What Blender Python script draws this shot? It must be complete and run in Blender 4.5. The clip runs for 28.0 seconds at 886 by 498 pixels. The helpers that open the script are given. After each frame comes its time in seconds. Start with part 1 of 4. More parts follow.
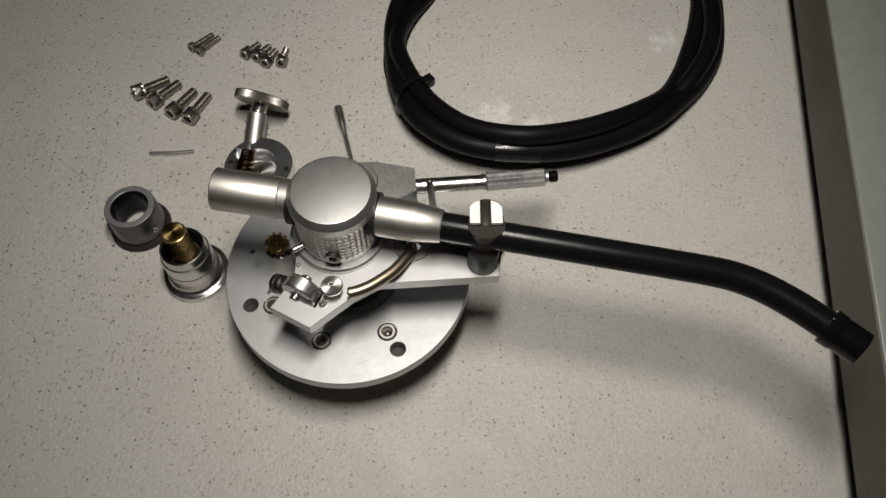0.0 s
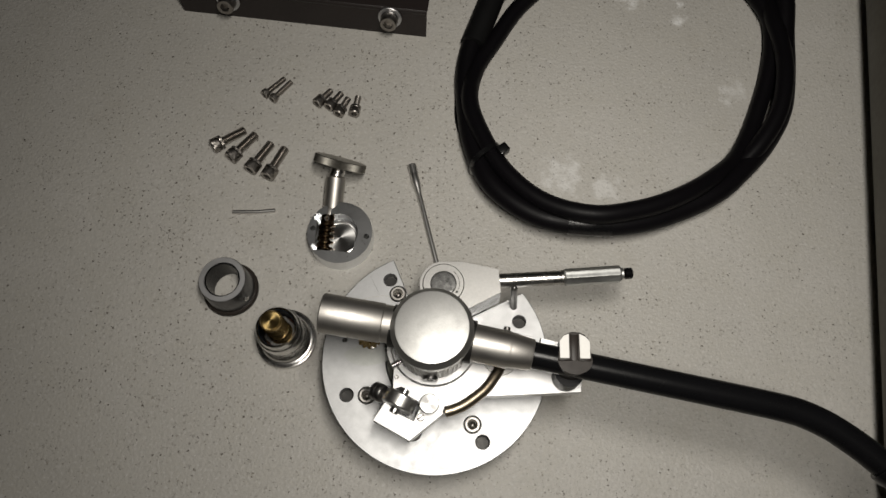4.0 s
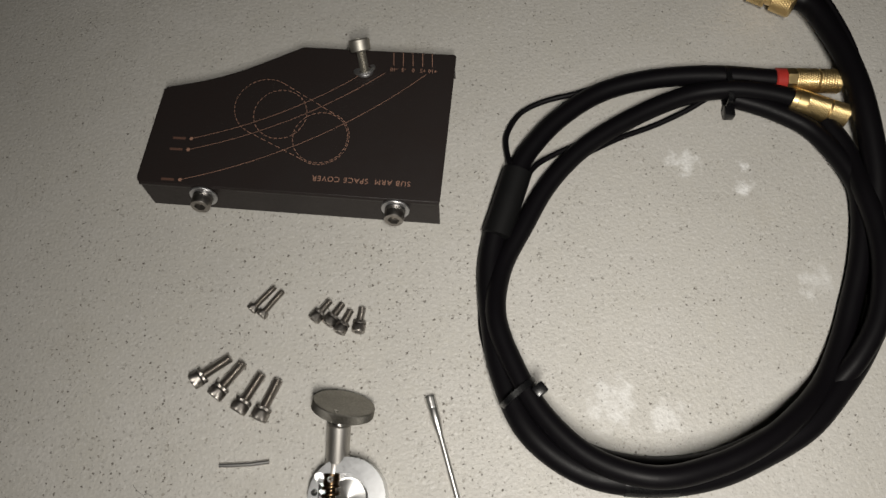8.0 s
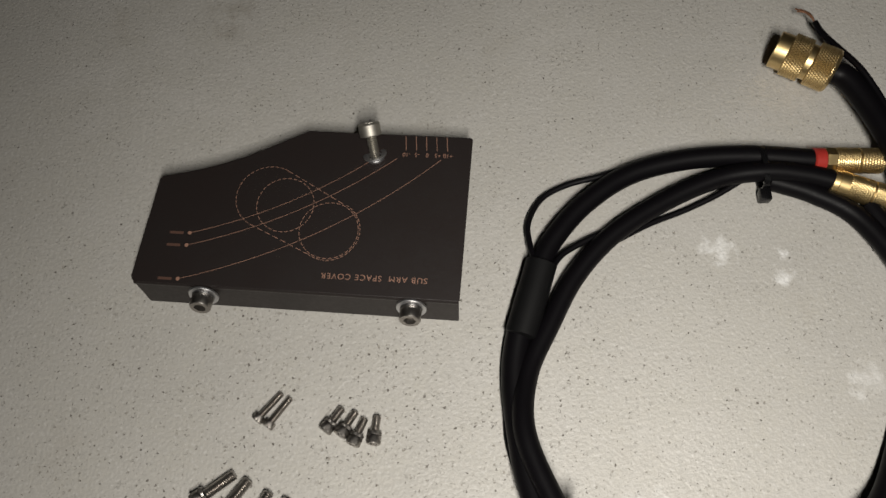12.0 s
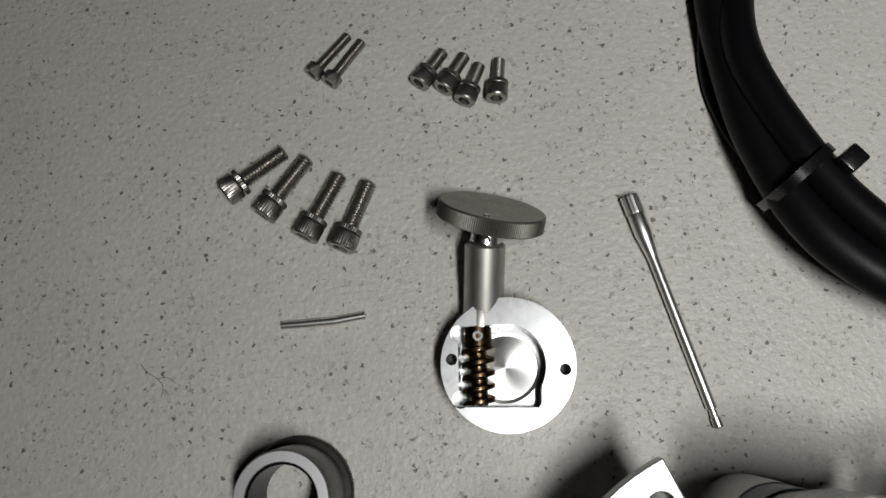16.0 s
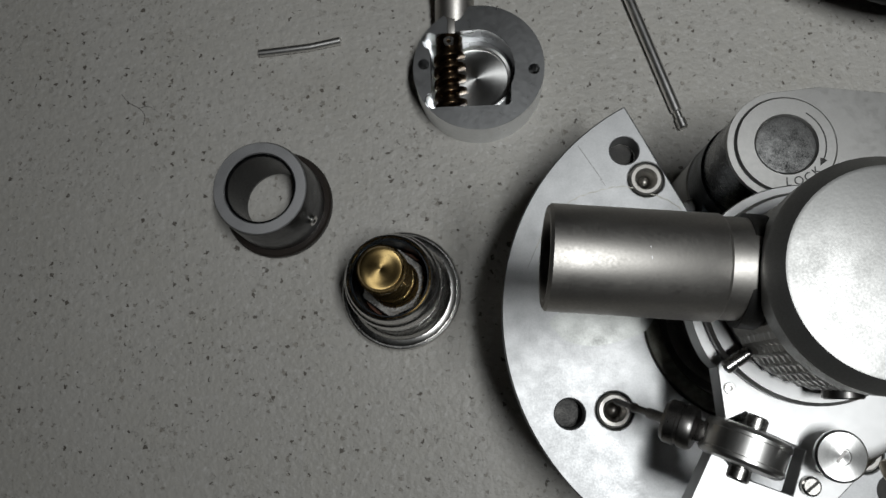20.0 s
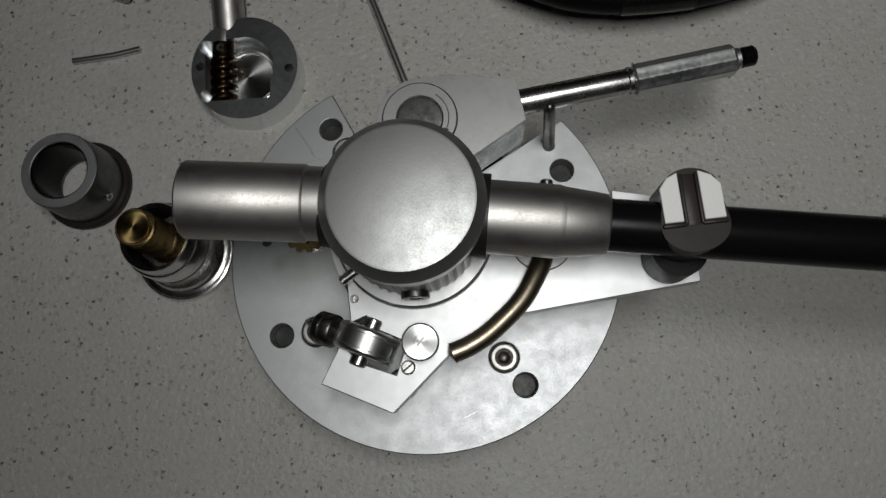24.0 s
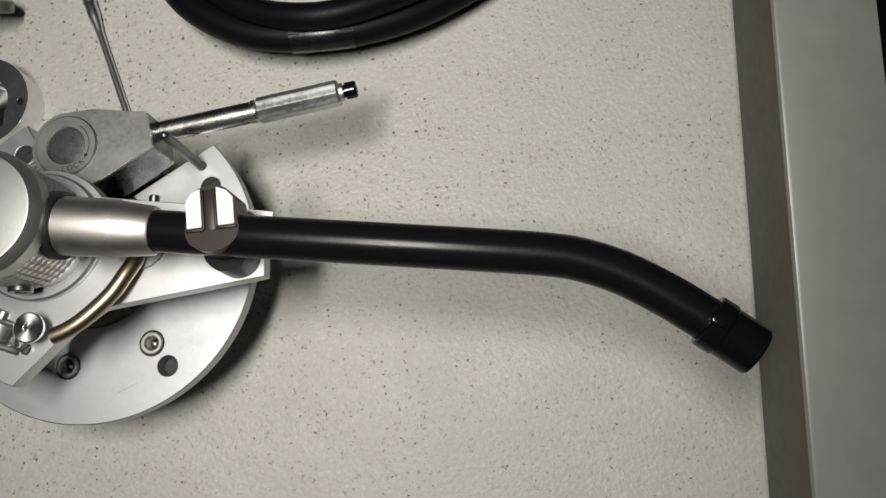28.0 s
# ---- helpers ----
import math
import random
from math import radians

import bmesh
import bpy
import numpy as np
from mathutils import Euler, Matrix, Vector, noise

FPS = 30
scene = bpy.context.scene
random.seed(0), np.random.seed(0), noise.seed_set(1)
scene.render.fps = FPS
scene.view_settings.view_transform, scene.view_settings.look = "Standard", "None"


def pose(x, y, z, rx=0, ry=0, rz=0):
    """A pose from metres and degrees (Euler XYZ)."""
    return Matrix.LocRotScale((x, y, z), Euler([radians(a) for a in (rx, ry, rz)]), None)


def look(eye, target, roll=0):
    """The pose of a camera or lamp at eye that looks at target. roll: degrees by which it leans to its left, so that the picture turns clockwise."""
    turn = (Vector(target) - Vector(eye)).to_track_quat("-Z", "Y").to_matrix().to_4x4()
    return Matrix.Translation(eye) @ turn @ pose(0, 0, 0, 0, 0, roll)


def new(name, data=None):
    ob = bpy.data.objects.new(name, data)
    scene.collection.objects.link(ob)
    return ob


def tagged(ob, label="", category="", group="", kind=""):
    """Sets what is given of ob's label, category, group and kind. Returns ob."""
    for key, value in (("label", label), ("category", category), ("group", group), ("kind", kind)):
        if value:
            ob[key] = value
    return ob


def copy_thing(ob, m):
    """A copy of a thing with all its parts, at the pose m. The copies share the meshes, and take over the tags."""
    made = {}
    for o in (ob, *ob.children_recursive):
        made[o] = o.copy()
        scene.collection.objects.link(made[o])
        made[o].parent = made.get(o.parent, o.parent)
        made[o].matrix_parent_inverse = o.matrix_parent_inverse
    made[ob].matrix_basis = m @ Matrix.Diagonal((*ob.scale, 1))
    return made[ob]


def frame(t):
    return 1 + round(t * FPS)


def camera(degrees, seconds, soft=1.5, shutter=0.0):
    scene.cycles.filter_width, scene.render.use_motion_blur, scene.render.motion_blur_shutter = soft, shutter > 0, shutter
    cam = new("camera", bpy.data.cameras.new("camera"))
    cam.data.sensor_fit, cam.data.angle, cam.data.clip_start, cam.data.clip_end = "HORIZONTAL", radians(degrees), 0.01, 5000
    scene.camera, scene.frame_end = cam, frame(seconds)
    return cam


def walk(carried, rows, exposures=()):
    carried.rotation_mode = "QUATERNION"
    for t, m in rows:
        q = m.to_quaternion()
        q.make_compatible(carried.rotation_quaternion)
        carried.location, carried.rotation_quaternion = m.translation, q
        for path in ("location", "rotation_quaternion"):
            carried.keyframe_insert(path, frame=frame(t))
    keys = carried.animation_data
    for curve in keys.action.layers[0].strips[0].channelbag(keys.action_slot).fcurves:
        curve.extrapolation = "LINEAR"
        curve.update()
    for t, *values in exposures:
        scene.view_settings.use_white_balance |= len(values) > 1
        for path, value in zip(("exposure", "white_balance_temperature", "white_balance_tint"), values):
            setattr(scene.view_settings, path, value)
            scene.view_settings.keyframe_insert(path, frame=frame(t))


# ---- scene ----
cam = camera(59.25, 28.0)
# seconds, eye, then yaw, pitch and roll in degrees
PATH = [
    (0, 0.03623, -0.13601, 0.28715, 0.40, -60.70, -0.37),
    (0.5, 0.01793, -0.11324, 0.30785, -2.56, -63.61, 1.43),
    (1, 0.01562, -0.10825, 0.31401, 1.03, -67.58, -1.94),
    (1.5, 0.02407, -0.11353, 0.33466, 2.84, -68.46, -4.18),
    (2, 0.03476, -0.11320, 0.35552, 3.67, -69.47, -6.06),
    (2.5, 0.02734, -0.10696, 0.36106, 3.59, -69.99, -5.68),
    (3, 0.01646, -0.08360, 0.35478, 3.13, -70.97, -4.04),
    (3.5, 0.00922, -0.07367, 0.34479, 1.38, -69.52, 0.21),
    (5.5, 0.00453, -0.01607, 0.33436, 10.47, -73.77, -11.55),
    (6, 0.00037, 0.00080, 0.32626, 8.70, -73.48, -8.91),
    (6.5, -0.00019, 0.01007, 0.32373, 10.68, -72.62, -10.27),
    (7, 0.00045, 0.02263, 0.32007, 9.56, -73.08, -8.79),
    (7.5, 0.00582, 0.03754, 0.31681, 10.81, -71.85, -11.32),
    (8, 0.00904, 0.05692, 0.31471, 9.31, -71.29, -10.49),
    (8.5, 0.00566, 0.07519, 0.31158, 8.52, -70.84, -10.18),
    (9, 0.00489, 0.09578, 0.30880, 8.86, -71.38, -11.15),
    (9.5, 0.00944, 0.11274, 0.31000, 7.96, -69.93, -10.51),
    (10, 0.01475, 0.12025, 0.30753, 4.07, -69.72, -7.35),
    (10.5, 0.01724, 0.12081, 0.30730, 5.43, -70.04, -9.20),
    (11, 0.01575, 0.12006, 0.30633, 5.28, -70.35, -9.16),
    (11.5, 0.01217, 0.11190, 0.30627, 5.40, -69.80, -8.83),
    (12, -0.00130, 0.09407, 0.30313, 7.01, -69.86, -9.22),
    (12.5, -0.02503, 0.07051, 0.28619, 9.43, -70.03, -10.25),
    (13, -0.03585, 0.06329, 0.25462, 10.45, -73.44, -10.53),
    (13.5, -0.05516, 0.06163, 0.22313, 7.91, -76.29, -8.79),
    (15.5, -0.04636, 0.05214, 0.18101, 14.67, -77.30, -18.46),
    (16, -0.04785, 0.05157, 0.18189, 15.53, -77.55, -19.08),
    (16.5, -0.05162, 0.04672, 0.18141, 15.36, -77.68, -18.63),
    (17, -0.05372, 0.03817, 0.18171, 14.95, -78.25, -18.47),
    (17.5, -0.05437, 0.02850, 0.17993, 13.57, -78.45, -17.08),
    (18, -0.05506, 0.02113, 0.17814, 14.99, -78.54, -18.68),
    (18.5, -0.05617, 0.01244, 0.17746, 16.34, -78.89, -20.29),
    (19, -0.05510, 0.00522, 0.17653, 15.59, -78.85, -20.02),
    (19.5, -0.05250, -0.00259, 0.17564, 14.60, -78.78, -19.05),
    (20, -0.04739, -0.00989, 0.17514, 16.26, -79.12, -20.90),
    (20.5, -0.04205, -0.01399, 0.17631, 14.26, -79.61, -19.27),
    (21, -0.03165, -0.01665, 0.17713, 13.41, -79.72, -18.97),
    (21.5, -0.02495, -0.01948, 0.17632, 14.41, -79.64, -20.52),
    (23.5, 0.00345, -0.03383, 0.20119, 11.97, -78.69, -18.33),
    (24, 0.01019, -0.03396, 0.20772, 9.57, -78.85, -16.01),
    (24.5, 0.01845, -0.03585, 0.21441, 8.55, -78.68, -14.52),
    (25, 0.01351, -0.03780, 0.21596, 10.20, -78.82, -15.76),
    (25.5, 0.01677, -0.03895, 0.22402, 9.85, -78.41, -15.14),
    (26, 0.02686, -0.04241, 0.23001, 9.85, -78.26, -15.98),
    (26.5, 0.04108, -0.04320, 0.22907, 8.53, -78.53, -15.40),
    (27, 0.05719, -0.04558, 0.22790, 6.63, -78.61, -13.85),
    (27.5, 0.07568, -0.04809, 0.22990, 4.29, -78.32, -11.76),
    (28, 0.10355, -0.05360, 0.23631, 9.35, -78.00, -16.57),
]
# seconds, stops, white balance and tint
EXPOSURES = [
    (0.0, 0.04, 6550, 10), (1.0, -0.03, 6550, 10), (2.0, -0.26, 6550, 10), (3.0, -0.24, 6600, 10), (5.5, -0.52, 6500, 10), (6.0, -0.45, 6500, 10),
    (7.0, 0.17, 6500, 10), (8.0, 0.4, 6500, 10), (9.0, 0.55, 6500, 10), (10.0, 0.74, 6550, 10), (11.0, 0.66, 6500, 10), (12.0, 0.55, 6500, 10),
    (13.0, 0.61, 6400, 10), (15.5, -0.22, 6150, 9), (16.0, -0.05, 6100, 9), (17.0, -0.27, 6050, 9), (18.0, -0.13, 6000, 9), (19.0, -0.39, 5950, 8),
    (20.0, -0.80, 5920, 8), (21.0, -1.05, 5900, 8), (23.5, -1.17, 6000, 8), (24.0, -1.2, 6000, 8), (25.0, -1.18, 6050, 9), (26.0, -0.76, 6100, 9),
    (27.0, -0.3, 6250, 9), (28.0, 0.2, 6350, 10),
]
walk(cam, [(t, pose(x, y, z, 90 + pitch, 0, yaw) @ pose(0, 0, 0, 0, 0, roll)) for t, x, y, z, yaw, pitch, roll in PATH], EXPOSURES)

# ---- light: a small hand lamp held over the table in a dark room ----
world = bpy.data.worlds.new("world")
world.use_nodes = True
scene.world = world
world.node_tree.nodes["Background"].inputs[0].default_value = (0.9, 0.95, 1.0, 1)
world.node_tree.nodes["Background"].inputs[1].default_value = 0.01
lamp_data = bpy.data.lights.new("hand_lamp", "AREA")
lamp_data.shape, lamp_data.size, lamp_data.size_y = "RECTANGLE", 0.034, 0.15
lamp_data.spread = radians(120)
lamp_data.energy, lamp_data.color = 0.80, (1.0, 0.955, 0.88)
lamp = new("hand_lamp", lamp_data)
lamp.matrix_world = look((0.042, -0.03, 0.42), (0.07, 0.10, 0.0))

MM = 0.001
UP = Matrix.Identity(4)


# ---- materials ----
def material(name, colour, rough=0.5, metal=0.0, second=None, scale=200.0, bump=0.0, bump_scale=None, rough_vary=0.1, coat=0.0, stretch=None, detail=4.0, spec=0.5, deep=0.00003, turned=0.0):
    m = bpy.data.materials.new(name)
    m.use_nodes = True
    nt = m.node_tree
    b = nt.nodes["Principled BSDF"]
    b.inputs["Metallic"].default_value = metal
    b.inputs["Coat Weight"].default_value = coat
    b.inputs["Specular IOR Level"].default_value = spec
    if turned:
        # lathe marks round the axis of the part
        tg = nt.nodes.new("ShaderNodeTangent")
        tg.direction_type, tg.axis = "RADIAL", "Z"
        nt.links.new(tg.outputs[0], b.inputs["Tangent"])
        b.inputs["Anisotropic"].default_value = turned
    co = nt.nodes.new("ShaderNodeTexCoord")
    mp = nt.nodes.new("ShaderNodeMapping")
    nt.links.new(co.outputs["Object"], mp.inputs["Vector"])
    if stretch:
        mp.inputs["Scale"].default_value = stretch
    n1 = nt.nodes.new("ShaderNodeTexNoise")
    n1.inputs["Scale"].default_value, n1.inputs["Detail"].default_value = scale, detail
    n2 = nt.nodes.new("ShaderNodeTexNoise")
    n2.inputs["Scale"].default_value, n2.inputs["Detail"].default_value = scale * 11, 3
    for n in (n1, n2):
        nt.links.new(mp.outputs[0], n.inputs["Vector"])
    add = nt.nodes.new("ShaderNodeMath")
    add.operation = "MULTIPLY_ADD"
    add.inputs[1].default_value = 0.5
    half = nt.nodes.new("ShaderNodeMath")
    half.operation = "MULTIPLY"
    half.inputs[1].default_value = 0.5
    nt.links.new(n2.outputs["Fac"], half.inputs[0])
    nt.links.new(n1.outputs["Fac"], add.inputs[0])
    nt.links.new(half.outputs[0], add.inputs[2])
    wide = nt.nodes.new("ShaderNodeMapRange")
    wide.inputs["From Min"].default_value, wide.inputs["From Max"].default_value = 0.33, 0.67
    nt.links.new(add.outputs[0], wide.inputs["Value"])
    mix = nt.nodes.new("ShaderNodeMix")
    mix.data_type = "RGBA"
    second = second or tuple(c * 0.8 for c in colour)
    mix.inputs["A"].default_value, mix.inputs["B"].default_value = (*second, 1), (*colour, 1)
    nt.links.new(wide.outputs[0], mix.inputs["Factor"])
    nt.links.new(mix.outputs["Result"], b.inputs["Base Color"])
    ro = nt.nodes.new("ShaderNodeMapRange")
    ro.inputs["To Min"].default_value, ro.inputs["To Max"].default_value = min(1, rough + rough_vary), max(0.03, rough - rough_vary)
    nt.links.new(wide.outputs[0], ro.inputs["Value"])
    nt.links.new(ro.outputs[0], b.inputs["Roughness"])
    if bump:
        bn = nt.nodes.new("ShaderNodeTexNoise")
        bn.inputs["Scale"].default_value, bn.inputs["Detail"].default_value = bump_scale or scale * 6, 3
        nt.links.new(mp.outputs[0], bn.inputs["Vector"])
        bp = nt.nodes.new("ShaderNodeBump")
        bp.inputs["Strength"].default_value, bp.inputs["Distance"].default_value = bump, deep
        nt.links.new(bn.outputs["Fac"], bp.inputs["Height"])
        nt.links.new(bp.outputs[0], b.inputs["Normal"])
    return m


ALU = material("satin_aluminium", (0.52, 0.525, 0.53), 0.50, 1.0, (0.455, 0.46, 0.465), 320, 0.4, 2400, 0.05, deep=0.00002)
ALU_BAR = material("fine_aluminium", (0.58, 0.58, 0.58), 0.46, 1.0, (0.53, 0.53, 0.53), 50, 0.2, 5000, 0.02)
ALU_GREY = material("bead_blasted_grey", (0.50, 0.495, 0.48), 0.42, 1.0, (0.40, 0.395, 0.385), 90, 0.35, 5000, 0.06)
CAP = material("cast_cap", (0.48, 0.48, 0.47), 0.47, 1.0, (0.37, 0.37, 0.362), 330, 0.4, 2200, 0.05, deep=0.00002)
STUB = material("satin_nickel", (0.49, 0.47, 0.445), 0.46, 1.0, (0.41, 0.395, 0.37), 240, 0.25, 2300, 0.06, deep=0.00002)
STEEL = material("polished_steel", (0.66, 0.645, 0.62), 0.27, 1.0, (0.54, 0.525, 0.50), 200, 0.1, 2000, 0.08)
SCREW = material("screw_steel", (0.47, 0.445, 0.415), 0.37, 1.0, (0.28, 0.26, 0.24), 400, 0.15, 3000, 0.1)
MATT_STEEL = material("matt_bolt_steel", (0.50, 0.48, 0.43), 0.55, 1.0, (0.40, 0.38, 0.34), 300, 0.3, 2400, 0.06)
DARK_STEEL = material("dark_steel", (0.30, 0.29, 0.28), 0.34, 1.0, (0.18, 0.175, 0.17), 300, 0.2, 3000, 0.1)
GUNMETAL = material("grey_anodised", (0.19, 0.19, 0.192), 0.33, 1.0, (0.10, 0.10, 0.102), 260, 0.4, 2200, 0.08)
BRASS_FACE = material("turned_brass_face", (0.62, 0.46, 0.20), 0.34, 1.0, (0.40, 0.28, 0.11), 420, 0.3, 2400, 0.08, turned=0.8)
BRASS = material("worn_brass", (0.60, 0.44, 0.20), 0.28, 1.0, (0.38, 0.26, 0.11), 300, 0.3, 2400, 0.1)
OLD_BRASS = material("oiled_brass", (0.22, 0.15, 0.085), 0.26, 1.0, (0.07, 0.045, 0.028), 400, 0.2, 2400, 0.12)
GOLD = material("gold_plate", (0.80, 0.61, 0.31), 0.38, 1.0, (0.64, 0.47, 0.22), 260, 0.2, 2600, 0.08)
DULL_COPPER = material("dull_copper", (0.20, 0.105, 0.075), 0.4, 1.0, (0.09, 0.05, 0.04), 300)
CLIP = material("bronzed_clip", (0.030, 0.024, 0.020), 0.42, 0.0, (0.018, 0.014, 0.012), 300, 0.3, 2600, spec=0.25)
GRIP = material("zinc_grip", (0.56, 0.57, 0.56), 0.40, 1.0, (0.58, 0.59, 0.58), 90, 0.2, 2600)
COPPER = material("copper_strand", (0.70, 0.36, 0.22), 0.35, 1.0, (0.5, 0.25, 0.15), 500)
PIPE = material("aged_nickel_pipe", (0.42, 0.36, 0.27), 0.36, 1.0, (0.28, 0.235, 0.17), 220, 0.5, 2400, 0.08)
BLACK_TUBE = material("black_anodised", (0.006, 0.006, 0.0068), 0.25, 0.0, (0.004, 0.004, 0.0045), 80, 0.1, 4500, 0.04, spec=0.13)
BLACK_GLOSS = material("black_gloss", (0.005, 0.005, 0.0055), 0.13, 0.0, (0.0035, 0.0035, 0.004), 90, 0, None, 0.04, spec=0.3)
RUBBER = material("cable_rubber", (0.0042, 0.0036, 0.0046), 0.46, 0.0, (0.003, 0.0027, 0.0034), 150, 0.5, 1800, 0.08, spec=0.12)
SHRINK = material("heat_shrink", (0.005, 0.005, 0.0052), 0.55, 0.0, (0.0035, 0.0035, 0.0038), 150, 0.4, 1500, spec=0.2)
NYLON = material("black_nylon", (0.006, 0.006, 0.0065), 0.26, 0.0, (0.004, 0.004, 0.0045), 200, spec=0.35)
BLACK_STEEL = material("blued_steel", (0.075, 0.085, 0.095), 0.34, 1.0, (0.035, 0.04, 0.046), 300, 0.3, 2600, 0.1)
# near-black for recesses; the shade inside bores is put into this colour
HOLE = material("dark_bore", (0.05, 0.048, 0.045), 0.5, 0.8, (0.03, 0.03, 0.03), 300)
COVER = material("dark_brown_paint", (0.0185, 0.0135, 0.0125), 0.46, 0.0, (0.0135, 0.0098, 0.0092), 60, 0.3, 3000, 0.06)
INK = material("copper_ink", (0.34, 0.19, 0.135), 0.55, 0.0, (0.24, 0.13, 0.09), 900)
PALE = material("pale_plate", (0.84, 0.83, 0.80), 0.38, 0.0, (0.76, 0.75, 0.72), 200)
RED = material("red_plastic", (0.42, 0.035, 0.025), 0.4, 0.0, (0.32, 0.025, 0.02), 200)
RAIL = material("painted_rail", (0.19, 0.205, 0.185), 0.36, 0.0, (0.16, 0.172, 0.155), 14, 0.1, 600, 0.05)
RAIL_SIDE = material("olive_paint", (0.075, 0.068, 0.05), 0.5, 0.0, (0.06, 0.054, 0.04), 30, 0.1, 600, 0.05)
WHEEL = material("dull_grey_wheel", (0.36, 0.345, 0.31), 0.42, 1.0, (0.24, 0.23, 0.205), 120, 0.3, 2600, 0.06)
RING_TOP = material("light_ring_face", (0.70, 0.70, 0.71), 0.46, 1.0, (0.55, 0.55, 0.56), 300, 0.3, 3000, 0.06)
DIAL = material("blackened_dial", (0.30, 0.30, 0.295), 0.45, 1.0, (0.012, 0.012, 0.012), 620, 0.9, 2200, 0.12)
TURNED = material("turned_aluminium", (0.80, 0.81, 0.82), 0.30, 1.0, (0.70, 0.71, 0.72), 80, 0.25, 2600, 0.03)
TURNED_FACE = material("lathe_turned_face", (0.66, 0.66, 0.65), 0.34, 1.0, (0.56, 0.56, 0.55), 300, 0.2, 3000, 0.05, turned=0.8)
CUP = material("bright_turned_steel", (0.80, 0.79, 0.77), 0.34, 1.0, (0.70, 0.69, 0.67), 200, 0.1, 4000, 0.04)
FILM = material("glue_film", (0.505, 0.515, 0.50), 0.46, 1.0, (0.45, 0.46, 0.445), 300, 0.2, 3000)
GLUE = material("old_glue", (0.49, 0.48, 0.44), 0.52, 0.85, (0.41, 0.40, 0.36), 900)
CUP_STEEL = material("polished_cup_steel", (0.72, 0.71, 0.69), 0.25, 1.0, (0.60, 0.59, 0.57), 260, 0.1, 2600, 0.06)
CAST = material("cast_zinc", (0.42, 0.42, 0.36), 0.62, 0.4, (0.16, 0.16, 0.135), 900, 1.0, 3500, 0.1)
# scuffed metal; the dark room it mirrors is put into the base colour
BLOCK_SIDE = material("shaded_scuffed_block_side", (0.20, 0.205, 0.205), 0.28, 1.0, (0.055, 0.056, 0.058), 170, 0.3, 2600, 0.1)
ROOM = material("room_plaster", (0.52, 0.50, 0.47), 0.9, 0.0, (0.46, 0.44, 0.415), 3)
DARK_FLOOR = material("room_floor_lino", (0.035, 0.028, 0.024), 0.6, 0.0, (0.025, 0.02, 0.018), 6)


